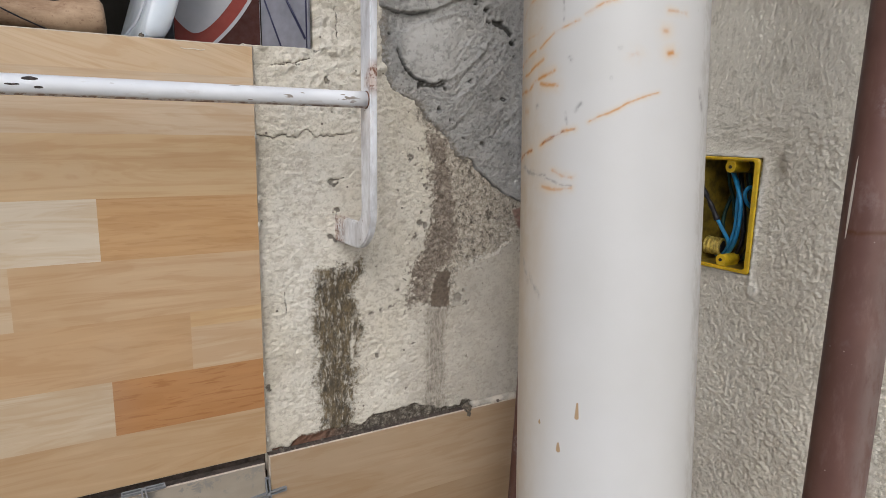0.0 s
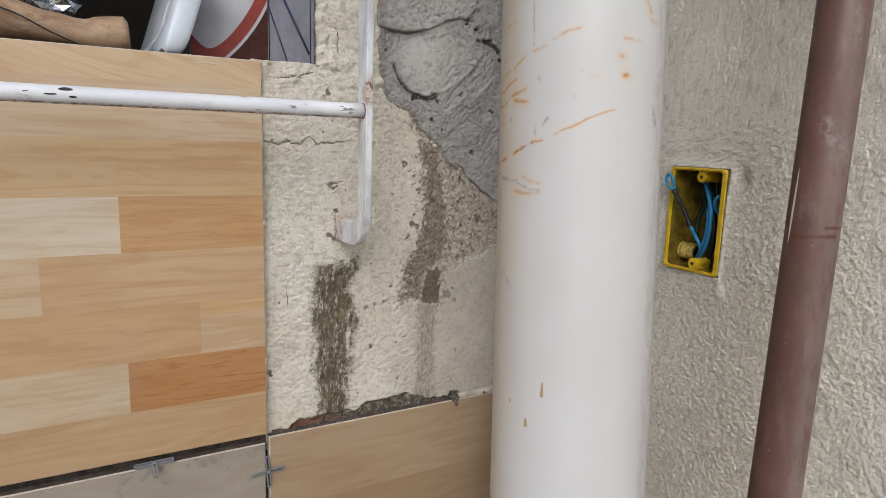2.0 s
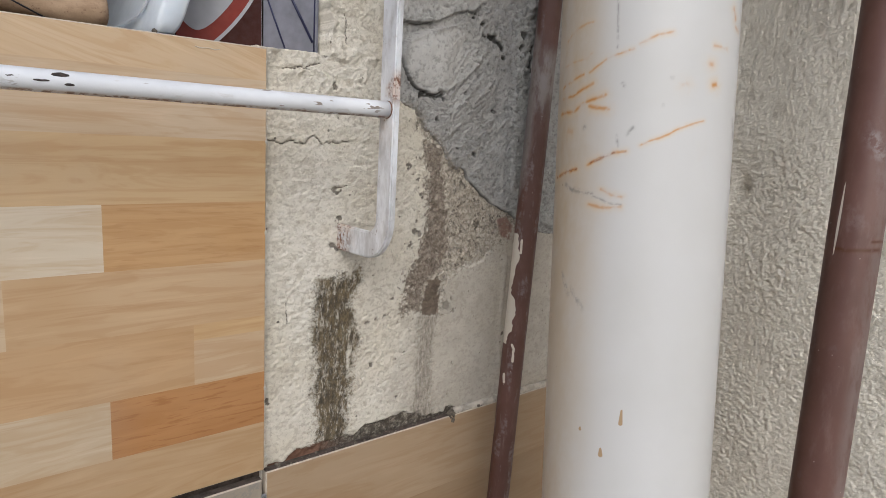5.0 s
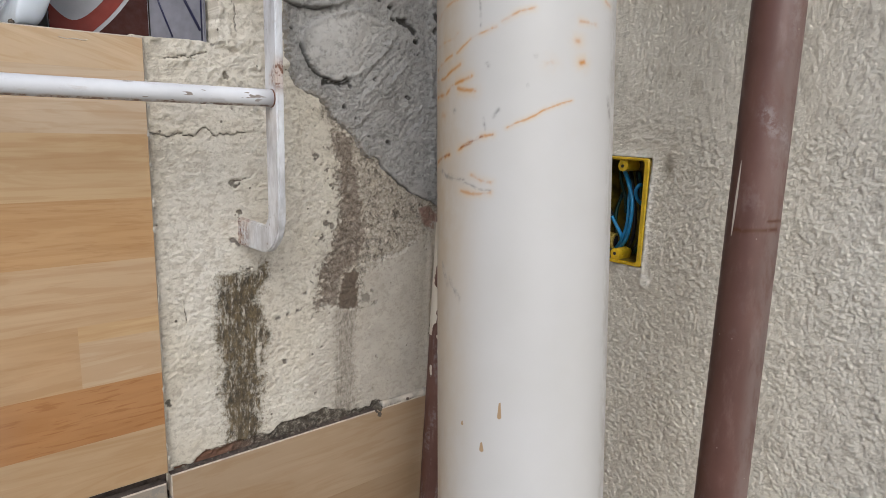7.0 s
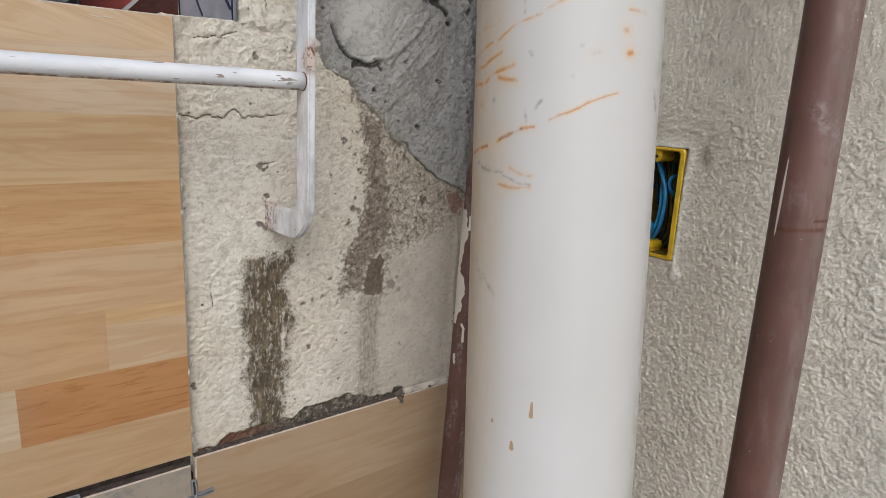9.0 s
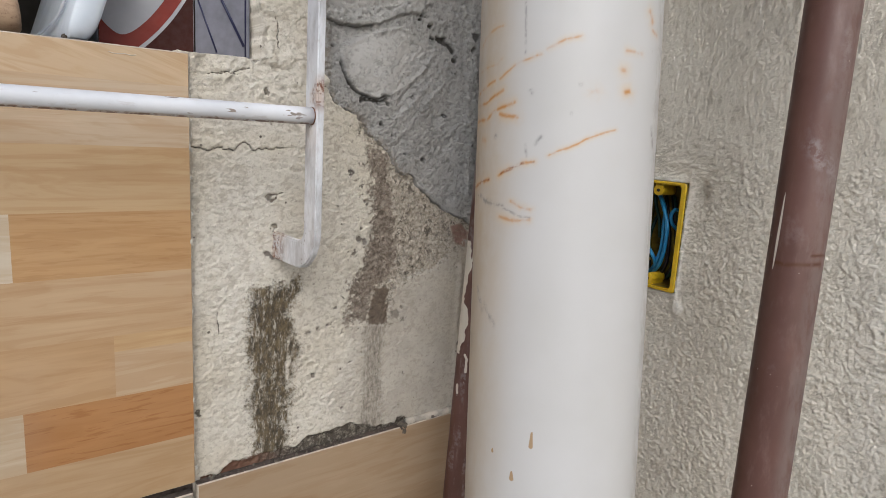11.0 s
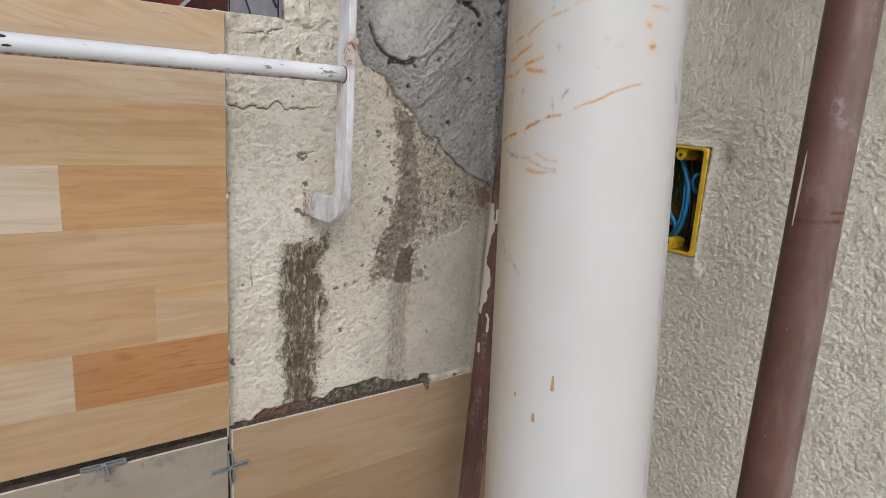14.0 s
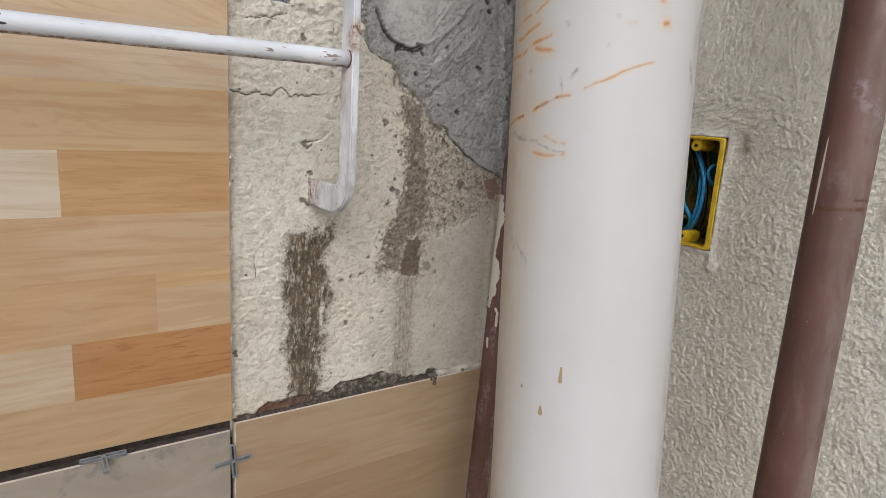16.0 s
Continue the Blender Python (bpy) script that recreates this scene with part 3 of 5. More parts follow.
room_ceiling = tagged(part("ceiling", boxes((-1.7, 0.82, 0.60, 2.3, 2.7, 2.8)), GLOOM), "unseen ceiling of the room indoors, coloured dark to look dim", "ceiling", kind="structure")

tagged(part("window_board", boxes((-1.2, 0.6, 0.601, 0.95, 1.245, 1.2762)), plain("dusty_board", (0.30, 0.26, 0.21), 0.8, 0, 0.2, 20)), "dusty board behind the window sill", "window board", kind="structure")

part("plaster_border", boxes(
    (-1.6, -0.9, 0.509, 0.5135, 0, 2.7), (-0.9, 0.199, 0.509, 0.5135, 2.15, 2.7), (0.199, SIDE_X, 0.509, 0.5135, 1.501, 2.7),
    (-0.9, -0.464, 0.509, 0.5135, 0, 1.2735), (-0.464, SIDE_X, 0.509, 0.5135, 0, 0.574)), COAT, wall_back)

def patch_of(x, z):
    """How far inside the cement patch's ragged outline a point of the window wall lies."""
    return inside(x + 0.008 * fbm(x, z, 0.016, 4, 105), z + 0.008 * fbm(x, z, 0.016, 4, 109), [(0.2500, 1.55), (0.2495, 1.2945), (0.2520, 1.258), (0.260, 1.246), (0.270, 1.241), (0.286, 1.234), (0.297, 1.220), (0.315, 1.210), (0.325, 1.196), (0.332, 1.187), (0.347, 1.182), (0.368, 1.163), (0.393, 1.145), (0.414, 1.135), (0.4300, 1.131), (0.4500, 1.118), (0.4780, 1.110), (0.60, 1.105), (0.60, 1.55)])


# --- cream plaster of the window wall ---
CELL = 0.0009
gx, gz = np.arange(0.131, SIDE_X, CELL), np.arange(0.905, 1.50, CELL)
X, Z = np.meshgrid(gx, gz, indexing="ij")
WX, WZ = X + 0.006 * fbm(X, Z, 0.02, 3, 5), Z + 0.006 * fbm(X, Z, 0.02, 3, 9)
moss = inside(WX, WZ, [(0.191, 1.083), (0.189, 1.034), (0.191, 0.988), (0.195, 0.925), (0.2195, 0.927), (0.2205, 0.962), (0.2275, 1.004), (0.230, 1.025), (0.2215, 1.040), (0.221, 1.058), (0.227, 1.076), (0.224, 1.084), (0.209, 1.087)])
lump = inside(WX, WZ, [(0.227, 1.098), (0.235, 1.094), (0.234, 1.079), (0.226, 1.074), (0.223, 1.082)])
moss = np.maximum(moss + 0.0035, lump - 0.002)
# a bare upright sliver left between the two lobes of the mould
moss = moss - 0.010 * np.exp(-(along(X, Z, 0.2215, 1.000, 0.2225, 1.034) / 0.0022) ** 2)
worn = inside(WX, WZ, [(0.288, 1.232), (0.299, 1.206), (0.304, 1.170), (0.309, 1.136), (0.296, 1.100), (0.284, 1.080), (0.283, 1.045), (0.327, 1.036), (0.336, 1.074), (0.358, 1.081), (0.389, 1.089), (0.420, 1.110), (0.430, 1.125), (0.430, 1.16), (0.36, 1.22)])
damp = inside(WX, WZ, [(0.300, 1.216), (0.304, 1.190), (0.309, 1.150), (0.310, 1.130), (0.304, 1.112), (0.296, 1.092), (0.286, 1.080), (0.284, 1.048), (0.303, 1.042), (0.3085, 1.068), (0.325, 1.077), (0.334, 1.094), (0.333, 1.130), (0.329, 1.165), (0.321, 1.195)])
soak = inside(WX, WZ, [(0.3125, 1.076), (0.3095, 1.062), (0.3045, 1.039), (0.3255, 1.036), (0.3270, 1.074)])
streak = inside(WX, WZ, [(0.3005, 1.040), (0.3025, 0.987), (0.3005, 0.925), (0.3275, 0.925), (0.3215, 0.985), (0.3255, 1.036)])
ledge = inside(X, Z + 0.006 * fbm(X, Z, 0.010, 4, 31), [(0.144, 0.9250), (0.158, 0.9245), (0.169, 0.9290), (0.184, 0.9310), (0.214, 0.9310), (0.232, 0.9305), (0.245, 0.9370), (0.271, 0.9380), (0.290, 0.9370), (0.305, 0.9320), (0.318, 0.9270), (0.343, 0.9255), (0.346, 0.9300), (0.355, 0.9290), (0.358, 0.9235), (0.37, 0.9230), (0.37, 0.90), (0.15, 0.90)])
grub_shade = inside(WX, WZ, [(0.262, 0.90), (0.285, 1.02), (0.300, 1.10), (0.33, 1.20), (0.60, 1.25), (0.60, 0.90)])
line = 1.2040 + 0.0060 * step(X, 0.170, 0.184) - 0.0055 * step(X, 0.184, 0.194) + 0.004 * step(X, 0.207, 0.217) + 0.009 * fbm(X, 0 * X, 0.007, 5, 41, 0.65)
crack = np.exp(-((Z - line) / 0.0006) ** 2) * (1 - step(X, 0.214, 0.222))
for ax, az, bx, bz in ((0.162, 1.264, 0.176, 1.2625), (0.150, 1.2605, 0.165, 1.2620), (0.173, 1.2640, 0.186, 1.2690), (0.208, 1.31, 0.212, 1.287), (0.2035, 1.1665, 0.2150, 1.1680), (0.160, 1.05, 0.1605, 1.07), (0.2085, 1.094, 0.2165, 1.089)):
    wob = 0.005 * fbm(X, Z, 0.006, 4, 51, 0.65)
    crack = np.maximum(crack, np.exp(-(along(X + wob, Z + wob, ax, az, bx, bz) / 0.0006) ** 2))
pit = np.zeros_like(X)
for px, pz, pr in ((0.2025, 1.1655, 0.0036), (0.2075, 1.1620, 0.0026), (0.2095, 1.1410, 0.0032), (0.2055, 1.1360, 0.0025), (0.2000, 1.2530, 0.0050), (0.1955, 1.2510, 0.0030), (0.1940, 1.2760, 0.0040), (0.1420, 0.984, 0.0024), (0.1430, 0.970, 0.0024)):
    wob = 0.009 * fbm(X, Z, 0.005, 3, 61, 0.65)
    pit = np.maximum(pit, np.exp(-((np.hypot(X - px, Z - pz) + wob) / (0.75 * pr)) ** 4))
crack = np.maximum(crack, pit)
# single flakes knocked out of the paint
chips = np.zeros_like(X)
border = ((0.283, 1.187, 0.0028), (0.287, 1.178, 0.0017), (0.291, 1.173, 0.0022), (0.295, 1.167, 0.0018), (0.3, 1.157, 0.003), (0.294, 1.123, 0.0032), (0.299, 1.121, 0.003), (0.291, 1.144, 0.0018), (0.271, 1.154, 0.0014), (0.294, 1.133, 0.002), (0.288, 1.11, 0.0022), (0.281, 1.215, 0.0022))
stray = ((0.35, 0.978, 0.0018), (0.279, 0.958, 0.0019), (0.287, 1.0, 0.0012), (0.247, 0.996, 0.0018), (0.256, 0.976, 0.0013), (0.301, 1.02, 0.0014), (0.338, 1.045, 0.0052), (0.345, 1.05, 0.0038), (0.348, 1.039, 0.0034), (0.33, 1.082, 0.0048), (0.34, 1.085, 0.0052), (0.35, 1.083, 0.0046), (0.357, 1.087, 0.003), (0.366, 1.1, 0.0026), (0.352, 1.118, 0.0034), (0.372, 1.128, 0.003), (0.27, 1.06, 0.0016), (0.246, 1.085, 0.0015), (0.203, 1.1175, 0.003), (0.2065, 1.113, 0.0034))
for px, pz, pr in border + stray:
    wob = 0.010 * fbm(X, Z, 0.004, 3, 71, 0.65)
    chips = np.maximum(chips, step(-(np.hypot((X - px) * 1.2, (Z - pz) * 0.85) + wob - 0.85 * pr), -0.0003, 0.0004))
# faint scratched line of grains from the mould to the damp patch
chips = np.maximum(chips, np.exp(-(along(X, Z, 0.227, 1.036, 0.280, 1.048) / 0.0018) ** 2) * step(fbm(X, Z, 0.0045, 3, 73), 0.07, 0.13))
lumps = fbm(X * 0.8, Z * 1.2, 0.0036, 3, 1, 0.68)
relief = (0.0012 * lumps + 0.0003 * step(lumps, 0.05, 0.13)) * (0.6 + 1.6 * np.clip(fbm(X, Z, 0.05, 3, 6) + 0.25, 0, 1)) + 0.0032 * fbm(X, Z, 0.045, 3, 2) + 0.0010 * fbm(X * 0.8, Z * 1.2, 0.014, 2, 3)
relief *= 1 - 0.45 * step(X, 0.30, 0.36)
relief += 0.0030 * np.maximum(fbm(X, Z, 0.016, 3, 4) - 0.04, 0) * 4 * step(Z, 1.20, 1.26)
relief += 0.0014 * step(Z - line, -0.0006, 0.0006) * (1 - step(X, 0.21, 0.25))
gone = step(worn, -0.002, 0.003)
relief += gone * (-0.0016 + 0.0040 * fbm(X, Z, 0.006, 4, 7, 0.6)) - 0.0014 * crack - 0.0009 * chips
relief -= 0.0060 * step(patch_of(X, Z), 0.002, 0.006)
relief -= 0.0042 * step(ledge, -0.0008, 0.0008) * (0.75 + 1.2 * fbm(X, Z, 0.005, 3, 13))
# raised seam and lumps of plaster beside the corner pipe
seam = np.exp(-((X - 0.4185 - 0.004 * fbm(Z, X, 0.03, 3, 77)) / 0.0035) ** 2) * step(Z, 1.110, 1.085) * step(Z, 0.945, 0.965)
relief += 0.0040 * seam * (0.7 + fbm(X, Z, 0.012, 3, 79))
crack = np.maximum(crack, np.exp(-((np.hypot(X - 0.4215, Z - 1.001) + 0.003 * fbm(X, Z, 0.006, 2, 81)) / 0.0032) ** 4))
brick = step(inside(WX, WZ, [(0.403, 1.132), (0.418, 1.134), (0.428, 1.124), (0.424, 1.108), (0.412, 1.112)]), -0.001, 0.002)
edge = step(X, JAMB_X + 0.012, JAMB_X) * step(Z, SILL_Z - 0.002, SILL_Z + 0.01)
PX = X + edge * 0.007 * fbm(Z, X, 0.012, 4, 23)
PZ = Z + step(Z, SILL_Z - 0.008, SILL_Z) * step(X, JAMB_X, JAMB_X - 0.006) * 0.003 * fbm(X, Z, 0.018, 3, 29)
P = np.stack([PX, COAT_Y - relief - 0.0015 * edge * fbm(X, Z, 0.01, 2, 3), PZ], -1)
cx, cz = (gx[:-1] + CELL / 2)[:, None], (gz[:-1] + CELL / 2)[None, :]
keep = ~((cx < JAMB_X) & (cz > SILL_Z + 0.0015)) & ~((cx < 0.139) & (cz < 0.932))
me = sheet("plaster", P, keep, dict(moss=moss, worn=worn, damp=damp, soak=soak, streak=streak, ledge=ledge, grub_shade=grub_shade, crack=crack, chips=chips, brick=brick, low=step(lumps, -0.04, -0.20), red=step(X, 0.245, 0.165)), (0, 0.086, 0))
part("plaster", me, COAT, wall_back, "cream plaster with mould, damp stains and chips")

# --- grey cement smeared over the plaster ---
gx, gz = np.arange(0.235, SIDE_X - 0.001, CELL), np.arange(1.085, 1.50, CELL)
X, Z = np.meshgrid(gx, gz, indexing="ij")
patch = patch_of(X, Z)
FX, FZ = X + 0.006 * fbm(X, Z, 0.012, 4, 115), Z + 0.006 * fbm(X, Z, 0.012, 4, 119)
flap = inside(FX, FZ, [(0.2675, 1.298), (0.268, 1.280), (0.275, 1.266), (0.285, 1.2585), (0.301, 1.2545), (0.321, 1.2565), (0.345, 1.270), (0.365, 1.292), (0.366, 1.306), (0.349, 1.316), (0.326, 1.3215), (0.301, 1.3115), (0.283, 1.3055)])
upper = inside(FX, FZ, [(0.250, 1.319), (0.267, 1.3155), (0.282, 1.3135), (0.301, 1.318), (0.317, 1.3265), (0.325, 1.3315), (0.337, 1.3345), (0.348, 1.332), (0.356, 1.345), (0.352, 1.42), (0.25, 1.42)])
gulf = inside(FX, FZ, [(0.258, 1.315), (0.298, 1.316), (0.3015, 1.309), (0.292, 1.3055), (0.272, 1.2985), (0.258, 1.297)])
crust = inside(FX, FZ, [(0.394, 1.42), (0.396, 1.330), (0.404, 1.300), (0.409, 1.250), (0.412, 1.200), (0.420, 1.130), (0.60, 1.10), (0.60, 1.42)])
smear = step(flap, 0.0, 0.006) * step(X - 0.35 * (Z - 1.26), 0.345, 0.318)
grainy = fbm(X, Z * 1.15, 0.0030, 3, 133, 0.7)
body = 0.0050 * step(patch, -0.001, 0.003) + 0.003 * step(patch, 0.0, 0.05)
h = -0.0035 + body + 0.0045 * fbm(X, Z, 0.035, 3, 131) + 0.0034 * grainy * (1 - 0.72 * smear) + 0.0022 * fbm(X, Z, 0.012, 3, 132)
h += 0.0030 * step(flap, -0.0006, 0.0012) * step(X - 0.4 * (Z - 1.26), 0.328, 0.285)
h += 0.0032 * step(upper, -0.0006, 0.0012) - 0.0022 * step(gulf, -0.001, 0.002)
# the trowel's last strokes, rising to the right
slant = (X * 0.72 - Z * 0.70) + 0.004 * fbm(X, Z, 0.03, 2, 139)
stroke = step(X, 0.315, 0.335) * step(X, 0.410, 0.395) * step(Z, 1.185, 1.215) * step(Z, 1.315, 1.29)
h += stroke * (0.0070 * fbm(slant, 0.12 * (X + Z), 0.011, 4, 140, 0.6))
hollow = np.exp(-(along(X, Z, 0.333, 1.268, 0.347, 1.300) / 0.012) ** 2)
h += -0.0022 * hollow + 0.0016 * np.exp(-(along(FX, FZ, 0.352, 1.281, 0.366, 1.303) / 0.003) ** 2)
h += step(crust, -0.001, 0.003) * (0.0025 + 0.0100 * fbm(X, Z * 0.8, 0.0085, 4, 135, 0.65))
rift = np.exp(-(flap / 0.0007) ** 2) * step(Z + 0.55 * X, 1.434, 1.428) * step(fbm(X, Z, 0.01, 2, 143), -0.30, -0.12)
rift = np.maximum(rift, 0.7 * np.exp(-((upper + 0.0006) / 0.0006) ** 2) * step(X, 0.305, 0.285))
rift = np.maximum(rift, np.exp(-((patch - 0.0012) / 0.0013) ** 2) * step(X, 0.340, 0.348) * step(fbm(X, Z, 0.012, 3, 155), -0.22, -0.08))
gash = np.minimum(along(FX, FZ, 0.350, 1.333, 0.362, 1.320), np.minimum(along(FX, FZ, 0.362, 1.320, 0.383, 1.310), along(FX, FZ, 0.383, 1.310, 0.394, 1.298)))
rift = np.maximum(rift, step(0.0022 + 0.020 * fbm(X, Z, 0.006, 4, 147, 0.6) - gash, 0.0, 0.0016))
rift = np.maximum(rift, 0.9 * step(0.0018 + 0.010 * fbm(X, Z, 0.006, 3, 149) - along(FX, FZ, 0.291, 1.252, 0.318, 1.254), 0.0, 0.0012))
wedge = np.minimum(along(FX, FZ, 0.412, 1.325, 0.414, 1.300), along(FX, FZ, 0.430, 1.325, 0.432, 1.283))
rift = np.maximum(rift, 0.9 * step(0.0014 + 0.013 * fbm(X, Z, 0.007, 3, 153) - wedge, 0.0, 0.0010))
for px, pz, pr in ((0.2915, 1.2520, 0.0050), (0.3610, 1.2000, 0.0034), (0.3920, 1.2850, 0.0026), (0.3120, 1.2320, 0.0034), (0.3380, 1.2050, 0.0030), (0.3850, 1.2430, 0.0032), (0.3230, 1.2210, 0.0034), (0.2560, 1.2680, 0.0025), (0.2590, 1.2950, 0.0020), (0.4200, 1.215, 0.0022), (0.447, 1.205, 0.0024), (0.356, 1.271, 0.0016), (0.345, 1.258, 0.0014), (0.430, 1.165, 0.0022), (0.455, 1.150, 0.0026), (0.462, 1.230, 0.0026)):
    rift = np.maximum(rift, np.exp(-((np.hypot(X - px, (Z - pz) * 1.3) + 0.009 * fbm(X, Z, 0.004, 3, 151)) / (0.55 * pr)) ** 4))
h -= 0.0030 * rift
P = np.stack([X, COAT_Y - h, Z], -1)
keep = ((patch[:-1, :-1] > -0.004) & (patch[1:, 1:] > -0.004))
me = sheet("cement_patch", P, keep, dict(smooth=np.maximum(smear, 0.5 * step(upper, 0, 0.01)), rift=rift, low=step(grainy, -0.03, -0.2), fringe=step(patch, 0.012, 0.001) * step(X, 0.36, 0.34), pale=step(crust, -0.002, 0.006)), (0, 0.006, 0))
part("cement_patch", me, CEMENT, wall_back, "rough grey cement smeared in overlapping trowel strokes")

# --- roughcast of the side wall ---
CELL2 = 0.0009
BOX_Y0, BOX_Y1, BOX_Z0, BOX_Z1 = 0.3425, 0.4140, 1.0785, 1.1915
gy, gz = np.arange(-0.02, 0.507, CELL2), np.arange(0.80, 1.50, CELL2)
Y, Z = np.meshgrid(gy, gz, indexing="ij")
hy, hz = np.maximum(BOX_Y0 - Y, Y - BOX_Y1), np.maximum(BOX_Z0 - Z, Z - BOX_Z1)
gap = np.maximum(hy, hz)
round_gap = np.hypot(np.maximum(hy, 0), np.maximum(hz, 0)) + np.minimum(gap, 0)
# scraped upright high on the wall, brushed level over the box, stippled elsewhere
level = step(round_gap, 0.065, 0.02) * step(Z, 1.17, 1.20)
upright = step(Z, 1.20, 1.25) * (1 - level)
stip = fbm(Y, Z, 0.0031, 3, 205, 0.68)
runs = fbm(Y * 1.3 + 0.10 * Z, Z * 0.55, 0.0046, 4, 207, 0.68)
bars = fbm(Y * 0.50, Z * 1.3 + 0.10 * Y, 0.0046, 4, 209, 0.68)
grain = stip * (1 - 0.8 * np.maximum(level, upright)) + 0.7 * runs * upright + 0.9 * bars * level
calm = 0.60 + 0.8 * step(fbm(Y, Z, 0.05, 3, 233), -0.15, 0.15)
coarse = step(Y, 0.30, 0.17)
plates = fbm(Y, Z * 0.8, 0.017, 5, 211, 0.55)
relief = 0.0015 * grain * calm * (1 - 0.3 * coarse) + 0.0004 * step(grain, 0.05, 0.12) + 0.0040 * fbm(Y, Z, 0.06, 3, 213)
relief += (0.20 + 0.80 * coarse) * 0.0005 * step(plates, 0.0, 0.035) + coarse * 0.0002 * step(plates, 0.10, 0.13)
ring = np.sin(np.clip(round_gap, 0, 0.04) / 0.0024 + 3 * fbm(Y, Z, 0.03, 2, 235)) * np.exp(-round_gap / 0.016) * step(Z, 1.15, 1.195)
relief += 0.0007 * ring + 0.0018 * np.exp(-(round_gap / 0.0034) ** 2) * (0.8 + fbm(Y, Z, 0.01, 3, 237))
dent = np.exp(-((np.hypot(Y - 0.327, (Z - 1.182) * 0.7) + 0.004 * fbm(Y, Z, 0.008, 2, 217)) / 0.0075) ** 3)
relief -= 0.0028 * dent
blob = np.exp(-((np.hypot(Y - 0.339, (Z - 1.066) * 0.7) + 0.006 * fbm(Y, Z, 0.008, 3, 239)) / 0.0065) ** 4)
relief += 0.003 * blob
# broken dark line round the box: a gap's shade, painted and not carved
groove_shade = np.exp(-((gap - 0.0006 - 0.0006 * fbm(Y, Z, 0.01, 3, 241)) / 0.0007) ** 2) * step(fbm(Y, Z, 0.014, 3, 243), -0.04, 0.06)
P = np.stack([SIDE_X - relief, Y, Z], -1)
cy, cz = (gy[:-1] + CELL2 / 2)[:, None], (gz[:-1] + CELL2 / 2)[None, :]
keep = ~((cy > BOX_Y0) & (cy < BOX_Y1) & (cz > BOX_Z0) & (cz < BOX_Z1))
fil = np.exp(-(round_gap / 0.0040) ** 2) * step(fbm(Y, Z, 0.02, 3, 219), -0.25, 0.0)
fil = np.maximum(fil, blob)
me = sheet("roughcast", P[::-1], keep[::-1], dict(filler=fil[::-1], dent=np.maximum(dent, groove_shade)[::-1], low=step(grain, -0.03, -0.18)[::-1]), (0.012, 0, 0))
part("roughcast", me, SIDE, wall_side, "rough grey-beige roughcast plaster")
part("roughcast_border", boxes((0.571, 0.5775, -2.5, -0.021, 0, 1.95), (0.571, 0.5775, -0.021, 0.507, 0, 0.799), (0.571, 0.5775, -0.021, 0.507, 1.501, 1.95)), SIDE, wall_side)


# ---- tiles ----
def tile(name, x0, x1, z0, z1, front, strips, material, lab):
    """A ceramic tile: printed glaze in strips on a bevelled biscuit body. strips: x0, x1, z0, z1, tone."""
    bm = boxes((x0, x1, front + 0.0012, front + 0.009, z0, z1))
    bm.normal_update()
    # upward edges take the dark mortar colour in place of the gap's shade
    for f in bm.faces:
        f.material_index = 2 if f.normal.z > 0.9 else 1
    tones, seeds = bm.loops.layers.float_color.new("tone"), bm.faces.layers.float.new("seed")
    tops = bm.faces.layers.float.new("top")
    i = 0.0009
    for k, (a, b, c, d, tone) in enumerate(strips):
        ca, cb, cc, cd = max(a, x0 + i), min(b, x1 - i), max(c, z0 + i), min(d, z1 - i)
        zs = np.linspace(cc, cd, 4)
        for za, zb in zip(zs, zs[1:]):
            f = bm.faces.new([bm.verts.new(p) for p in ((ca, front, za), (cb, front, za), (cb, front, zb), (ca, front, zb))])
            f[seeds], f[tops] = k + 1.0, min(1.0, max(0.0, 1.0 - (z1 - zb) / 0.036))
            for l in f.loops:
                l[tones] = (*tone, 1)
    # rounded arris of the glaze
    ring = [(x0, z0), (x1, z0), (x1, z1), (x0, z1)]
    inner = [(x0 + i, z0 + i), (x1 - i, z0 + i), (x1 - i, z1 - i), (x0 + i, z1 - i)]
    for k in range(4):
        j = (k + 1) % 4
        f = bm.faces.new([bm.verts.new(p) for p in ((ring[k][0], front + 0.0013, ring[k][1]), (ring[j][0], front + 0.0013, ring[j][1]), (inner[j][0], front, inner[j][1]), (inner[k][0], front, inner[k][1]))])
        f.material_index = 1
    ob = part(name, bm, material, wall_back, lab)
    ob.data.materials.append(BISCUIT)
    ob.data.materials.append(MORTAR)
    return ob


A0, A1, A2, A3, A4 = (0.56, 0.40, 0.23), (0.53, 0.42, 0.285), (0.40, 0.198, 0.072), (0.50, 0.33, 0.155), (0.53, 0.355, 0.18)
L, R = -0.462, TILE_X
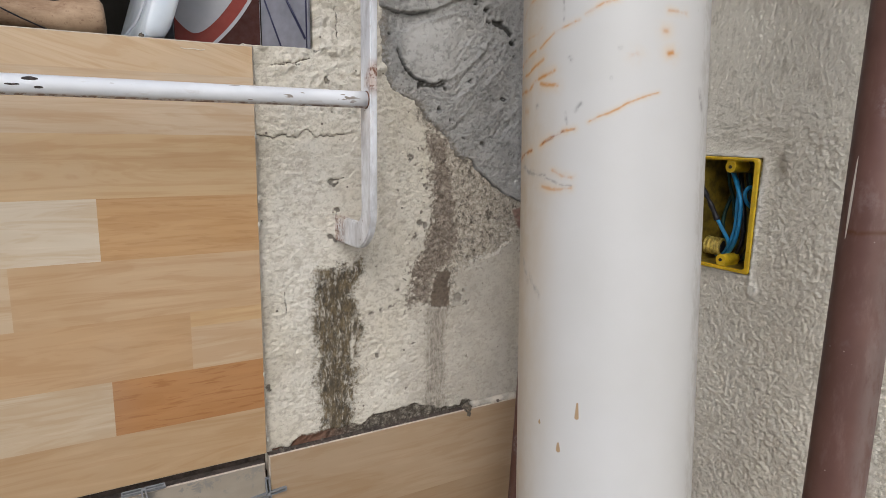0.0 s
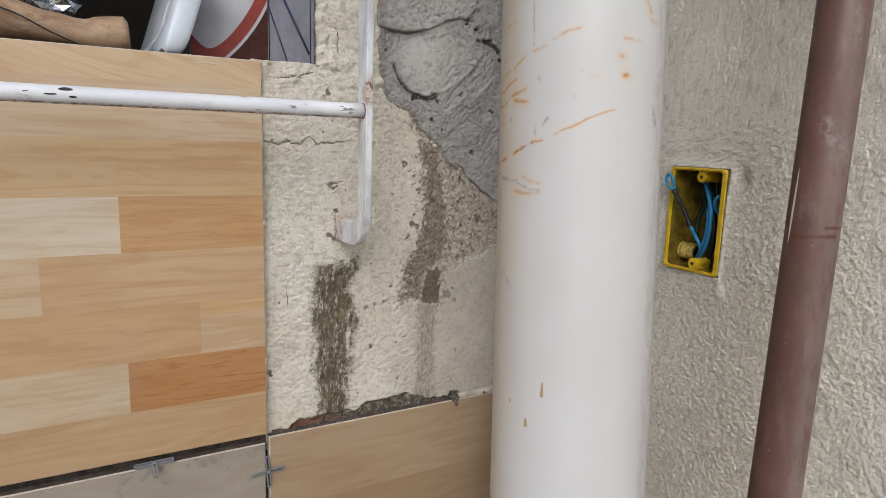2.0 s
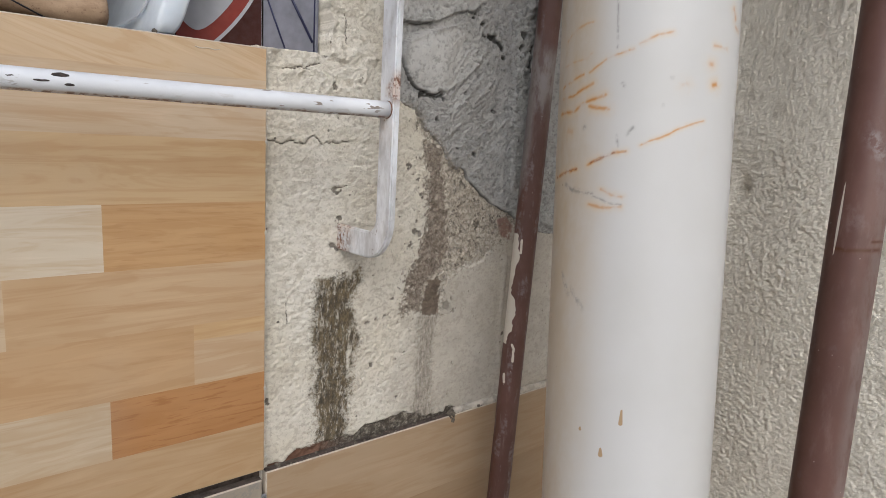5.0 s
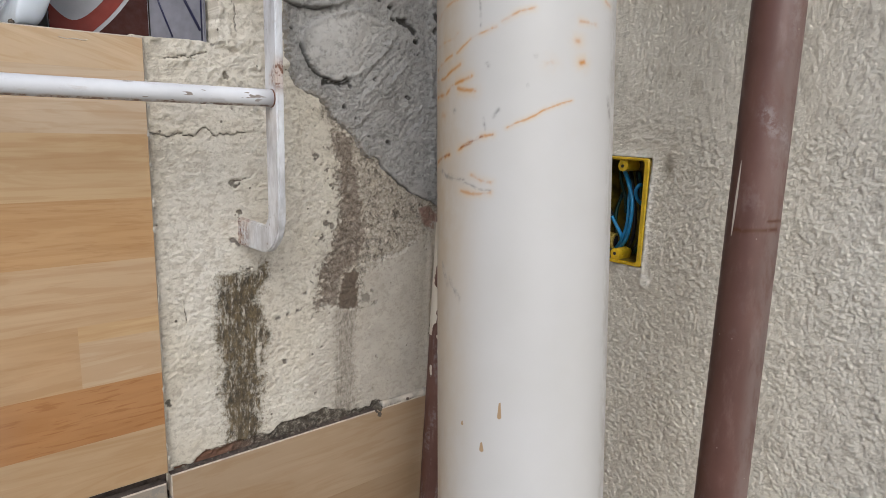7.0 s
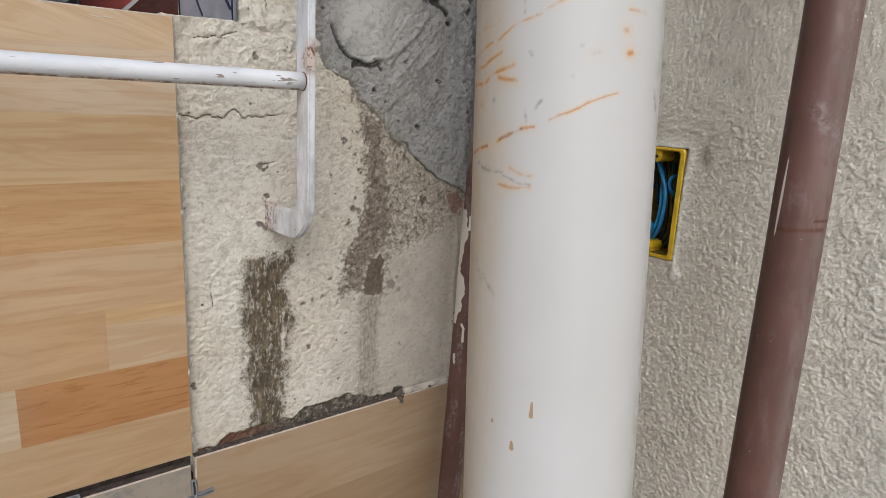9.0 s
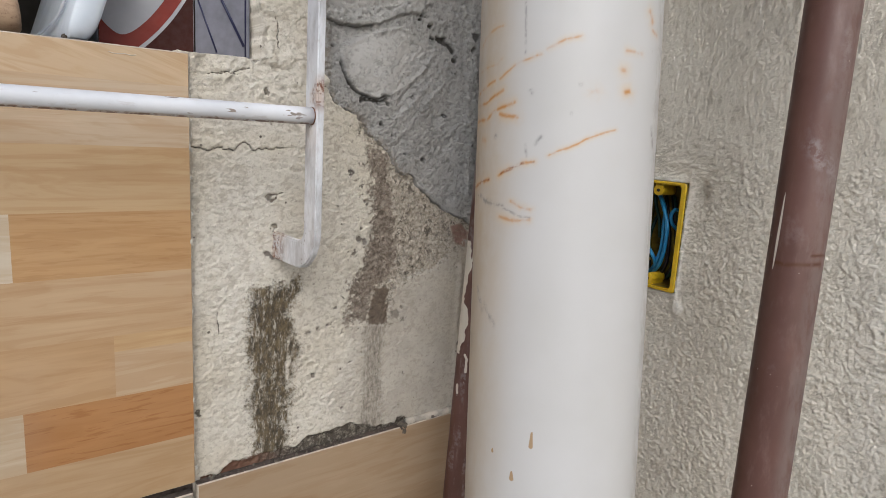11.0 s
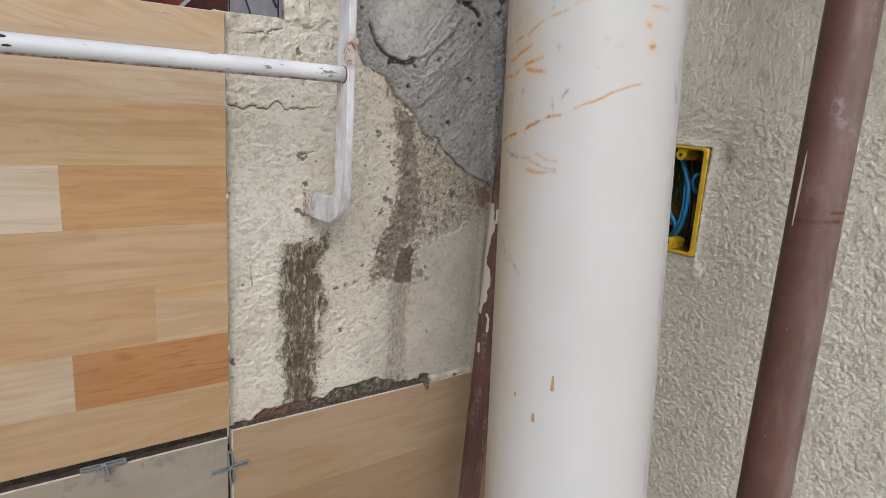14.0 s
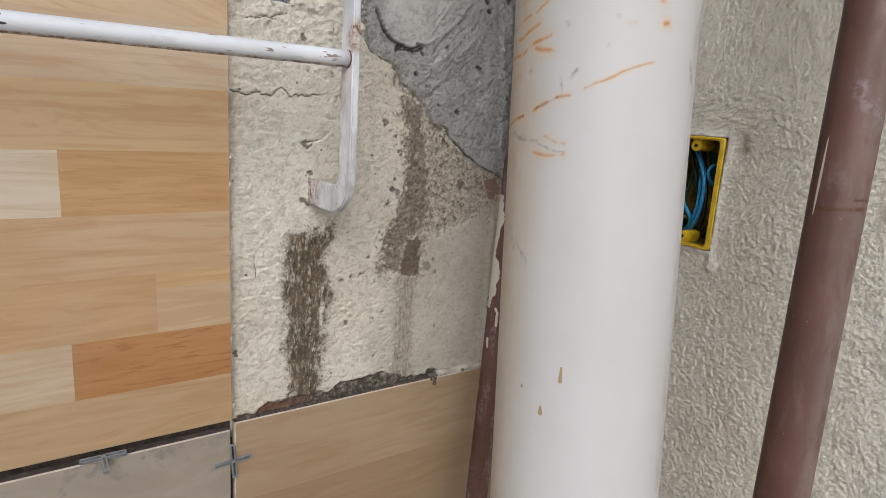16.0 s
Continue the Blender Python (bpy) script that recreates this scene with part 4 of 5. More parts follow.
# the lower three rows' tones are cut a tenth to hold the shade there
tile("tile", L, R, ROW_Z, SILL_Z, TILE_Y, [
    (L, R, 0.9262, 0.9708, (0.455, 0.310, 0.170)),
    (L, 0.0212, 0.9708, 1.0157, A1), (0.0212, R, 0.9708, 1.0157, A2),
    (L, 0.0803, 1.0157, 1.0640, (0.475, 0.305, 0.155)), (0.0803, R, 1.0157, 1.0515, (0.515, 0.37, 0.225)), (0.0803, R, 1.0515, 1.0640, A4),
    (L, -0.0376, 1.0640, 1.1108, (0.52, 0.385, 0.24)), (-0.0376, R, 1.0640, 1.1108, (0.50, 0.34, 0.188)),
    (L, 0.0205, 1.1108, 1.1575, (0.595, 0.498, 0.362)), (0.0205, R, 1.1108, 1.1575, (0.485, 0.292, 0.129)),
    (L, R, 1.1575, 1.2045, (0.54, 0.369, 0.193)), (L, R, 1.2045, 1.2500, (0.545, 0.412, 0.268)), (L, R, 1.2500, SILL_Z, (0.57, 0.415, 0.25))],
    WOODTILE, "glazed tile printed with honey-coloured parquet strips")
tile("tile", 0.1392, SIDE_X - 0.004, 0.575, 0.9232, TILE_Y, [(0.1392, 0.60, 0.575, 0.845, (0.325, 0.222, 0.127)), (0.1392, 0.60, 0.845, 0.9232, (0.37, 0.262, 0.158))],
     WOODTILE, "plain honey-coloured wood-look tile, freshly set")
tile("tile", -0.462, 0.1354, 0.575, 0.9180, TILE_Y - 0.001, [(-0.462, 0.1354, 0.575, 0.882, (0.5, 0.45, 0.4)), (-0.462, 0.1354, 0.882, 0.9180, (0.5, 0.45, 0.4))], DUSTTILE, "pale dusty tile smeared with cement")


# plaster smoothed down on to the lower tile towards the corner
bm = tube([(0.356, 0.5060, 0.9238), (0.40, 0.5052, 0.9245), (0.46, 0.5056, 0.9242), (0.52, 0.5050, 0.9246), (0.566, 0.5056, 0.9243)], 0.0042, 10)
for v in bm.verts:
    v.co.y += 0.0012 * noise.noise(v.co * 160)
    v.co.z += 0.0012 * noise.noise(v.co * 220)
smooth(part("plaster_fillet", bm, FILLET, wall_back, "dirty plaster smoothed on to the lower tile"))


# ---- mortar crumbs on the lower tile's upper edge ----
rng = random.Random(11)
bm = bmesh.new()
for k in range(150):
    x = 0.150 + 0.42 * rng.random() ** 1.6
    r = 0.0006 + 0.0016 * rng.random() ** 3
    at = Vector((x, 0.5012 + 0.006 * rng.random(), 0.9232 + r * 0.5))
    if k >= 138:
        r, at = 0.0016 + 0.0016 * rng.random(), Vector((0.3485 + 0.006 * (rng.random() - 0.5), 0.4995 + 0.003 * rng.random(), 0.9150 + 0.0012 * (k - 138)))
    new_verts = bmesh.ops.create_icosphere(bm, subdivisions=1, radius=r, matrix=Matrix.Translation(at) @ pose(0, 0, 0, rng.random() * 360, rng.random() * 360, 0))["verts"]
    for v in new_verts:
        v.co += Vector((rng.random() - 0.5, rng.random() - 0.5, rng.random() - 0.5)) * r * 0.7
tagged(part("mortar_crumbs", bm, DUST), "grey mortar crumbs along the tile's upper edge", "mortar", kind="stuff")


bm = bmesh.new()
for k in range(70):
    at = (0.1380 + 0.0014 * (rng.random() - 0.5), 0.4996 + 0.003 * rng.random(), 0.930 + 0.340 * rng.random())
    r = 0.0004 + 0.0011 * rng.random() ** 3
    bmesh.ops.create_icosphere(bm, subdivisions=1, radius=r, matrix=Matrix.Translation(at) @ Matrix.Diagonal((0.8, 0.6, 1 + 1.5 * rng.random(), 1)))
tagged(part("plaster_crumbs", bm, CHALK), "pale plaster crumbs along the tile's upright edge", "plaster", kind="stuff")


# ---- tile spacers ----
def spacer(name, m, lab, arms=(0, 1, 2, 3)):
    """A slotted plastic cross."""
    root = empty(name)
    for k in arms:
        bm = boxes((-0.0020, -0.0009, -0.0013, 0.0013, 0.0014, 0.0150), (0.0009, 0.0020, -0.0013, 0.0013, 0.0014, 0.0150), (-0.0018, 0.0018, -0.0013, 0.0013, 0.0150, 0.0162))
        bmesh.ops.transform(bm, matrix=pose(0, 0, 0, 0, 90 * k, 0), verts=bm.verts[:])
        part("arm", bm, SPACER, root)
    part("hub", boxes((-0.0016, 0.0016, -0.0013, 0.0013, -0.0016, 0.0016)), SPACER, root)
    root.matrix_basis = m
    return tagged(root, lab, "tile spacer", "tile spacers")


spacer("tile_spacer", pose(0.1374, 0.4985, 0.8880, 0, -4, 0), "grey plastic cross spacer in the upright tile joint")
spacer("tile_spacer", pose(0.0372, 0.4972, 0.9212, -72, 0, 0), "grey plastic cross spacer stuck out of the level joint", (1, 2, 3))


# ---- painted steel window grille ----
grille = tagged(empty("window_grille", (0.210, 0.505, 1.125)), "white painted steel window grille, chipped and rusty", "window grille")
prof_out, prof_in = [(0.4285, 2.10)], [(0.4482, 2.10)]
for z in np.arange(1.30, 1.16, -0.01):
    prof_out.append((0.4285, z)), prof_in.append((0.4482, z))
for a in np.linspace(0, 90, 12):
    ca, sa = math.cos(radians(a)), math.sin(radians(a))
    prof_out.append((0.4625 - 0.034 * ca, 1.1480 - 0.0345 * sa)), prof_in.append((0.4625 - 0.0143 * ca, 1.1480 - 0.0125 * sa))
prof_out.append((0.5100, 1.1125)), prof_in.append((0.5100, 1.1355))
bm = bmesh.new()
rows = []
for (yo, zo), (yi, zi) in zip(prof_out, prof_in):
    rows.append([bm.verts.new(p) for p in ((0.2070, yo, zo), (0.2070, yi, zi), (0.2130, yi, zi), (0.2130, yo, zo))])
for a, b in zip(rows, rows[1:]):
    for k in range(4):
        bm.faces.new((a[k], a[(k + 1) % 4], b[(k + 1) % 4], b[k]))
bm.faces.new(rows[0]), bm.faces.new(rows[-1][::-1])
bmesh.ops.recalc_face_normals(bm, faces=bm.faces[:])
bmesh.ops.bevel(bm, geom=[e for e in bm.edges if len(e.link_faces) == 2 and e.calc_face_angle(0) > 1.0], offset=0.0012, segments=2, affect="EDGES")
bar = under(part("upright_bar", bm, ENAMEL, None, "flat bar hooked into the wall, rust at its foot"), grille)
co = np.array([v.co[:] for v in bar.data.vertices])
bar.data.attributes.new("grime", "FLOAT", "POINT").data.foreach_set("value", np.ones(len(co), np.float32))
rust = np.maximum(step(co[:, 1], 0.492, 0.503) * (co[:, 2] < 1.15), np.exp(-((co[:, 2] - 1.250) / 0.012) ** 2) * (co[:, 1] < 0.432))
rust = np.maximum(rust, 0.40 * np.exp(-((co[:, 2] - 1.216) / 0.015) ** 2) * (co[:, 0] < 0.2085))
bar.data.attributes.new("rust", "FLOAT", "POINT").data.foreach_set("value", rust.astype(np.float32))
rod = under(part("cross_rod", tube([(-0.75, 0.4375, 1.2335), (-0.3, 0.4372, 1.2335), (0.0, 0.4370, 1.2335), (0.2072, 0.4368, 1.2335)], 0.0063, 24), ENAMEL), grille)
co = np.array([v.co[:] for v in rod.data.vertices])
rod.data.attributes.new("rust", "FLOAT", "POINT").data.foreach_set("value", (0.75 * step(co[:, 2], 1.2305, 1.2272)).astype(np.float32))
for x, y, z, sx, sz in ((-0.0100, 0.4316, 1.2368, 0.0046, 0.0014), (-0.0190, 0.4310, 1.2333, 0.0050, 0.0007), (-0.0330, 0.4312, 1.2345, 0.0032, 0.0006), (-0.0060, 0.4311, 1.2322, 0.0030, 0.0008)):
    bm = bmesh.new()
    bmesh.ops.create_icosphere(bm, subdivisions=2, radius=1, matrix=Matrix.Translation((x, y, z)) @ Matrix.Diagonal((sx, 0.0005, sz, 1)))
    for v in bm.verts:
        v.co.x += 0.0006 * noise.noise(v.co * 900)
        v.co.z += 0.0004 * noise.noise(v.co * 700)
    under(part("rust_chip", bm, RUSTCHIP, None, "dark chip with bared rusty steel"), grille)
under(part("weld", tube([(0.2062, 0.4368, 1.2335), (0.2072, 0.4368, 1.2335)], 0.0067, 16), plain("rusty_weld", (0.16, 0.065, 0.03), 0.8, 0, 0.3, 300, 0.001)), grille)

# ---- pipes ----
R_W = 0.0569


def white_marks(A, H):
    S, K = np.radians(A) * R_W, R_W * math.pi / 180
    wob = 0.0022 * fbm(S, H, 0.009, 3, 301)
    rust, deep, scuff, drip, halo = (np.zeros_like(S) for _ in range(5))
    # runs of rust water, each a bent line of (angle, height) with its width and strength
    high = (
        (1.2, 0.55, ((154, 0.183), (166, 0.1874), (179, 0.189))),
        (1.0, 0.4, ((152, 0.167), (175, 0.1675), (179, 0.1704))),
        (1.3, 0.9, ((150, 0.153), (159, 0.1551), (173, 0.1585))),
        (1.1, 0.75, ((178, 0.159), (188, 0.164), (194, 0.1674), (206, 0.1703))),
        (1.1, 0.7, ((210, 0.1733), (215, 0.175), (220, 0.1774), (228, 0.1787))),
        (1.4, 1.0, ((149, 0.146), (163, 0.146), (174, 0.1494), (181, 0.1524))),
        (2.4, 0.6, ((254, 0.1626), (255, 0.1626))),
        (2.3, 0.95, ((257, 0.1507), (259, 0.1508))),
        (2.6, 0.4, ((236, 0.1492), (238, 0.1493))),
        (1.5, 0.5, ((256, 0.1736), (268, 0.1733))),
        (2.4, 0.55, ((274, 0.197), (277, 0.192))),
        (1.6, 0.5, ((278, 0.1872), (284, 0.1862))),
    )
    low = (
        (1.7, 1.0, ((148, 0.136), (166, 0.1363), (174, 0.14), (181, 0.1418), (190, 0.1434))),
        (1.8, 0.85, ((179, 0.1375), (186, 0.1359), (193, 0.1354))),
        (1.5, 1.0, ((143, 0.094), (162, 0.098), (170, 0.0993))),
        (1.4, 1.0, ((180, 0.1016), (185, 0.1043), (189, 0.1056))),
        (1.2, 1.0, ((189, 0.1056), (198, 0.1088), (204, 0.11))),
        (0.8, 0.95, ((213, 0.1137), (221, 0.117), (231, 0.1215), (239, 0.1254), (251, 0.129))),
        (1.2, 0.6, ((190, 0.0862), (197, 0.0839), (204, 0.082))),
        (1.5, 0.7, ((182, 0.077), (190, 0.0754), (203, 0.0765))),
        (2.2, 0.35, ((159, 0.124), (164, 0.123))),
    )
    for w, k, line in high + low:
        for (a, h), (b, g) in zip(line, line[1:]):
            d = along(S, H + wob, a * K, h, b * K, g)
            rust = np.maximum(rust, k * np.exp(-(d / (w * 0.00062)) ** 2))
            halo = np.maximum(halo, k * np.exp(-(d / (w * 0.0020)) ** 2))
            if 0.093 < h < 0.111 and k == 1.0:
                deep = np.maximum(deep, np.exp(-(d / (w * 0.0006)) ** 2))
    for a, h, b, k, w in ((159.5, 0.0897, 166, 0.086, 1.3), (166, 0.086, 177, 0.0854, 1.5), (177, 0.0854, 184, 0.0835, 1.0), (184, 0.0819, 194, 0.079, 0.7), (194, 0.079, 203, 0.0775, 0.6), (205, 0.1202, 208, 0.1238, 1.0), (175, 0.126, 175.6, 0.1253, 1.4),
                          (195.4, 0.20, 196.4, 0.1715, 0.6), (200.7, 0.1503, 201.2, 0.1486, 1.2), (229, 0.1532, 229, 0.1526, 1.0), (198.6, 0.1196, 199.6, 0.1129, 0.7), (284, 0.1314, 288, 0.123, 1.6), (224.4, 0.1369, 224.7, 0.1365, 0.8),
                          (160, 0.030, 168, 0.018, 1.4), (170, 0.022, 181, 0.010, 1.2)):
        scuff = np.maximum(scuff, np.exp(-(along(S, H + wob, a * K, h, b * K, k) / (w * 0.0010)) ** 2))
    for a, h, b, k, w in ((210.3, -0.050, 210, -0.0585, 1.4), (198.4, -0.0768, 198.5, -0.0810, 1.6), (183.5, -0.0665, 183.5, -0.0680, 1.1)):
        t = np.clip((h - H) / max(h - k, 1e-4), 0, 1)
        drip = np.maximum(drip, np.exp(-(along(S, H, a * K, h, b * K, k) / (w * 0.001 * (0.45 + 0.55 * t))) ** 2))
    return dict(rust=rust, deep=deep, scuff=scuff, drip=drip, halo=halo, dirt=0.35 * step(A, 281, 291), yellowed=step(A, 203, 158) * step(A, 100, 140) * (0.7 + 0.3 * step(H, -0.05, 0.1)))


drain = tagged(part("drain_pipe", pipe_mesh("drain_pipe", (0.3053, 0.2691), (0.0347, 0.0868), R_W, 0.003, 2.6, ((-0.26, -0.085, 0.003), (-0.085, -0.045, 0.0009), (-0.045, 0.070, 0.002), (0.070, 0.205, 0.0007), (0.205, 0.32, 0.004)), 0.0007, white_marks, 0.0032), PVC),
               "wide white plastic drain pipe with rust streaks, leaning", "drain pipe")

R_B = 0.0177


def brown_marks(A, H):
    S, K = np.radians(A) * R_B, R_B * math.pi / 180
    wob = 0.002 * fbm(S, H, 0.010, 3, 331)
    t = np.clip((H - 0.0452) / (0.0991 - 0.0452), 0, 1)
    paint = np.exp(-(along(S, H, 157 * K, 0.0452, 161.5 * K, 0.0991) / (0.0009 * (0.30 + np.sin(math.pi * t ** 0.8)))) ** 2)
    ring = np.exp(-((H + wob - 0.0500 - 0.000022 * (A - 180)) / 0.0015) ** 2) * step(A, 150, 160) * step(A, 275, 262)
    ring = np.maximum(ring, np.exp(-(along(S, H + wob, 236 * K, 0.0577, 290 * K, 0.0588) / 0.0011) ** 2))
    # dull ring where a clip once sat, and a scraped plaster smear
    scuff = np.maximum(np.exp(-(along(S, H, 205 * K, 0.131, 226 * K, 0.119) / 0.0050) ** 2), 0.9 * np.exp(-(along(S, H, 240 * K, 0.122, 262 * K, 0.110) / 0.0055) ** 2))
    scuff = np.maximum(scuff, 0.6 * np.exp(-(along(S, H, 243 * K, 0.205, 250 * K, 0.185) / 0.0045) ** 2))
    scuff = np.maximum(scuff, 0.22 * step(fbm(S, H * 0.5, 0.012, 4, 333), 0.13, 0.26))
    return dict(rust=ring, scuff=scuff, paint=paint, grey=0.35 * step(A, 215, 250))


tagged(part("brown_pipe", pipe_mesh("brown_pipe", (0.4513, 0.1857), (0.1071, 0.0509), R_B, 0.003, 1.93, ((-0.30, 0.03, 0.002), (0.03, 0.14, 0.0006), (0.14, 0.35, 0.002)), 0.0006, brown_marks, 0.002), BROWN),
       "brown plastic water pipe leaning on the roughcast wall", "pipe", "brown pipes")

R_C = 0.0121


def corner_marks(A, H):
    H = (H + 0.0093) / 1.08
    S, K = np.radians(A) * R_C, R_C * math.pi / 180
    S = S + 0.0016 * fbm(S, H, 0.006, 3, 359)
    # plaster lapped on to the pipe: a wavy border with rounded lobes and two runs
    edge = 199 + 6 * np.sin(H * 110 + 1.0) + 70 * fbm(H, 0 * H, 0.016, 4, 351, 0.6)
    paint = step(edge - A, 0, 8) * step(H, -0.086, -0.083) * step(H, 0.030, 0.022) * (A > 100)
    for a, h, b, k, w in ((213, -0.084, 224, -0.088, 1.3), (224, -0.088, 225, -0.1005, 1.4), (185, -0.1157, 189, -0.1227, 1.9), (206, 0.020, 207, 0.008, 1.4)):
        paint = np.maximum(paint, np.exp(-(along(S, H, a * K, h, b * K, k) / (w * 0.001)) ** 4))
    grey = step(H, 0.11, 0.17) * (0.35 + 0.65 * step(fbm(S, H * 0.5, 0.03, 3, 353), -0.15, 0.05)) * step(H, 0.21, 0.19)
    grey = np.maximum(grey, 0.8 * step(A, 215, 185) * step(fbm(S, H * 0.3, 0.02, 3, 357), -0.05, 0.08) * step(H, 0.0, 0.05))
    scuff = 0.8 * step(fbm(S * 1.5, H * 0.25, 0.007, 4, 355), 0.08, 0.20)
    return dict(rust=0 * S, scuff=scuff, paint=paint, grey=grey)


tagged(part("brown_pipe", pipe_mesh("brown_pipe", (0.4192, 0.4807), (0.0625, 0.0222), R_C, 0.003, 2.4, ((-0.30, -0.15, 0.003), (-0.15, 0.035, 0.0006), (0.035, 0.38, 0.0015)), 0.0006, corner_marks, 0.0018), BROWN),
       "thin brown pipe in the corner, splashed with plaster", "pipe", "brown pipes")


# ---- junction box in the side wall ----
def ring_of(y0, y1, z0, z1, r, x, seg=4):
    out = []
    for cy, cz, a0 in ((y1 - r, z1 - r, 0), (y0 + r, z1 - r, 90), (y0 + r, z0 + r, 180), (y1 - r, z0 + r, 270)):
        for k in range(seg + 1):
            a = radians(a0 + 90 * k / seg)
            out.append((x, cy + r * math.cos(a), cz + r * math.sin(a)))
    return out


jbox = tagged(empty("junction_box", (0.615, 0.378, 1.134)), "open yellow plastic junction box with loose wires", "junction box")
bm = bmesh.new()
y0, y1, z0, z1 = BOX_Y0 + 0.0003, BOX_Y1 - 0.0003, BOX_Z0 + 0.0003, BOX_Z1 - 0.0003
loops = [ring_of(y0, y1, z0, z1, 0.0035, 0.622), ring_of(y0, y1, z0, z1, 0.0035, 0.5665), ring_of(y0 + 0.0008, y1 - 0.0008, z0 + 0.0008, z1 - 0.0008, 0.0045, 0.5650),
         ring_of(y0 + 0.0048, y1 - 0.0022, z0 + 0.0022, z1 - 0.0022, 0.0038, 0.5650), ring_of(y0 + 0.0052, y1 - 0.0026, z0 + 0.0026, z1 - 0.0026, 0.0035, 0.5680),
         ring_of(y0 + 0.0062, y1 - 0.0034, z0 + 0.0034, z1 - 0.0034, 0.0045, 0.5684), ring_of(y0 + 0.0066, y1 - 0.0038, z0 + 0.0038, z1 - 0.0038, 0.0045, 0.6180)]
vr = [[bm.verts.new(p) for p in l] for l in loops]
for a, b in zip(vr, vr[1:]):
    for k in range(len(a)):
        bm.faces.new((a[k], a[(k + 1) % len(a)], b[(k + 1) % len(a)], b[k]))
bm.faces.new(vr[-1]), bm.faces.new(vr[0][::-1])
bmesh.ops.recalc_face_normals(bm, faces=bm.faces[:])
# everything behind the rim gets the shaded yellow
for f in bm.faces:
    c = f.calc_center_median()
    f.material_index = 1 if c.x > 0.571 else 0
under(part("body", bm, YELLOW), jbox).data.materials.append(DUSKY)
for y, z, s in ((0.3755, 1.1815, 1), (0.3765, 1.0880, -1)):
    bm = tube([(0.5685, y, z), (0.5735, y, z), (0.592, y, z)], 0.0056, 16)
    bm2 = boxes((0.5695, 0.590, y - 0.0048, y + 0.0048, z, z + s * 0.0068))
    tmp = bpy.data.meshes.new("tmp")
    bm2.to_mesh(tmp), bm2.free()
    bm.from_mesh(tmp)
    lug = under(part("screw_lug", bm, YELLOW), jbox)
    # a black plug stands in for the shade down the screw opening
    part("hole_disc", tube([(0.5676, y, z), (0.5690, y, z)], 0.0017, 10), BLACK, lug)


def wire(name, pts, r, material, lab="", rfun=None):
    return under(part(name, tube(pts, r, 10, True, rfun), material, None, lab), jbox)


wire("wire", [(0.592, 0.390, 1.177), (0.583, 0.377, 1.164), (0.578, 0.367, 1.146), (0.577, 0.366, 1.123), (0.579, 0.371, 1.104), (0.588, 0.384, 1.090)], 0.0020, BLUE, "bright blue insulated wire")
wire("wire", [(0.600, 0.394, 1.175), (0.588, 0.378, 1.161), (0.583, 0.374, 1.143), (0.582, 0.373, 1.122), (0.583, 0.378, 1.104), (0.592, 0.391, 1.090), (0.600, 0.405, 1.086)], 0.0020, BLUE, "bright blue insulated wire")
wire("wire", [(0.592, 0.364, 1.161), (0.583, 0.363, 1.162), (0.581, 0.3655, 1.156), (0.583, 0.364, 1.147), (0.592, 0.362, 1.140)], 0.0019, BLUE, "curled blue insulated wire")
for mat, dy, dx in ((BLACK, 0.0, 0.0), (BLACK, -0.006, 0.003), (GREEN, -0.010, 0.001), (BLACK, 0.006, 0.010), (GREEN, -0.003, 0.010)):
    wire("wire", [(0.600 + dx, 0.386 + dy, 1.174), (0.592 + dx, 0.376 + dy, 1.155), (0.588 + dx, 0.3685 + dy, 1.128), (0.588 + dx, 0.369 + dy, 1.104), (0.592 + dx, 0.379 + dy, 1.087)], 0.0019, mat)
wire("wire", [(0.610, 0.400, 1.150), (0.606, 0.403, 1.133), (0.604, 0.403, 1.117), (0.604, 0.398, 1.102)], 0.0019, GREEN, "dark green insulated wire")
wire("wire", [(0.606, 0.404, 1.178), (0.602, 0.398, 1.162), (0.600, 0.391, 1.148), (0.602, 0.389, 1.128)], 0.0018, GREEN, "dark green insulated wire")
wire("wire", [(0.5742, 0.389, 1.128), (0.577, 0.384, 1.118), (0.580, 0.379, 1.108), (0.586, 0.380, 1.096)], 0.0019, BLUE, "blue wire with a taped end")
wire("tape", [(0.560, 0.403, 1.166), (0.5645, 0.3985, 1.154), (0.570, 0.3945, 1.142), (0.5745, 0.389, 1.127)], 0.0025, BLACK, "black tape wound round the wire end", lambda t: 0.0026 + 0.0004 * math.sin(t * 21) + 0.0003 * math.sin(t * 9))
wire("wire_end", [(0.560, 0.4035, 1.166), (0.558, 0.4095, 1.170), (0.5565, 0.4115, 1.178), (0.5565, 0.4085, 1.1825), (0.5575, 0.404, 1.178), (0.560, 0.4025, 1.167)], 0.0017, BLUE, "looped blue wire end")
for k in range(5):
    q = k / 4
    ring_at = Vector((0.589 + 0.003 * q, 0.4085 - 0.0145 * q, 1.0975 - 0.001 * q))
    along_it = Vector((0.003, -0.0145, -0.001)).normalized() * 0.0012
    under(part("conduit_rib", tube([ring_at - along_it, ring_at - along_it * 0.3, ring_at + along_it * 0.3, ring_at + along_it], 0.0095, 20, True, lambda t: 0.0096 - 0.0016 * (2 * t - 1) ** 2), RIBBED), jbox)
under(part("conduit_stub", tube([(0.5885, 0.4100, 1.0976), (0.5922, 0.3925, 1.0964)], 0.0079, 18), RIBBED, None, "ribbed yellow conduit end"), jbox)
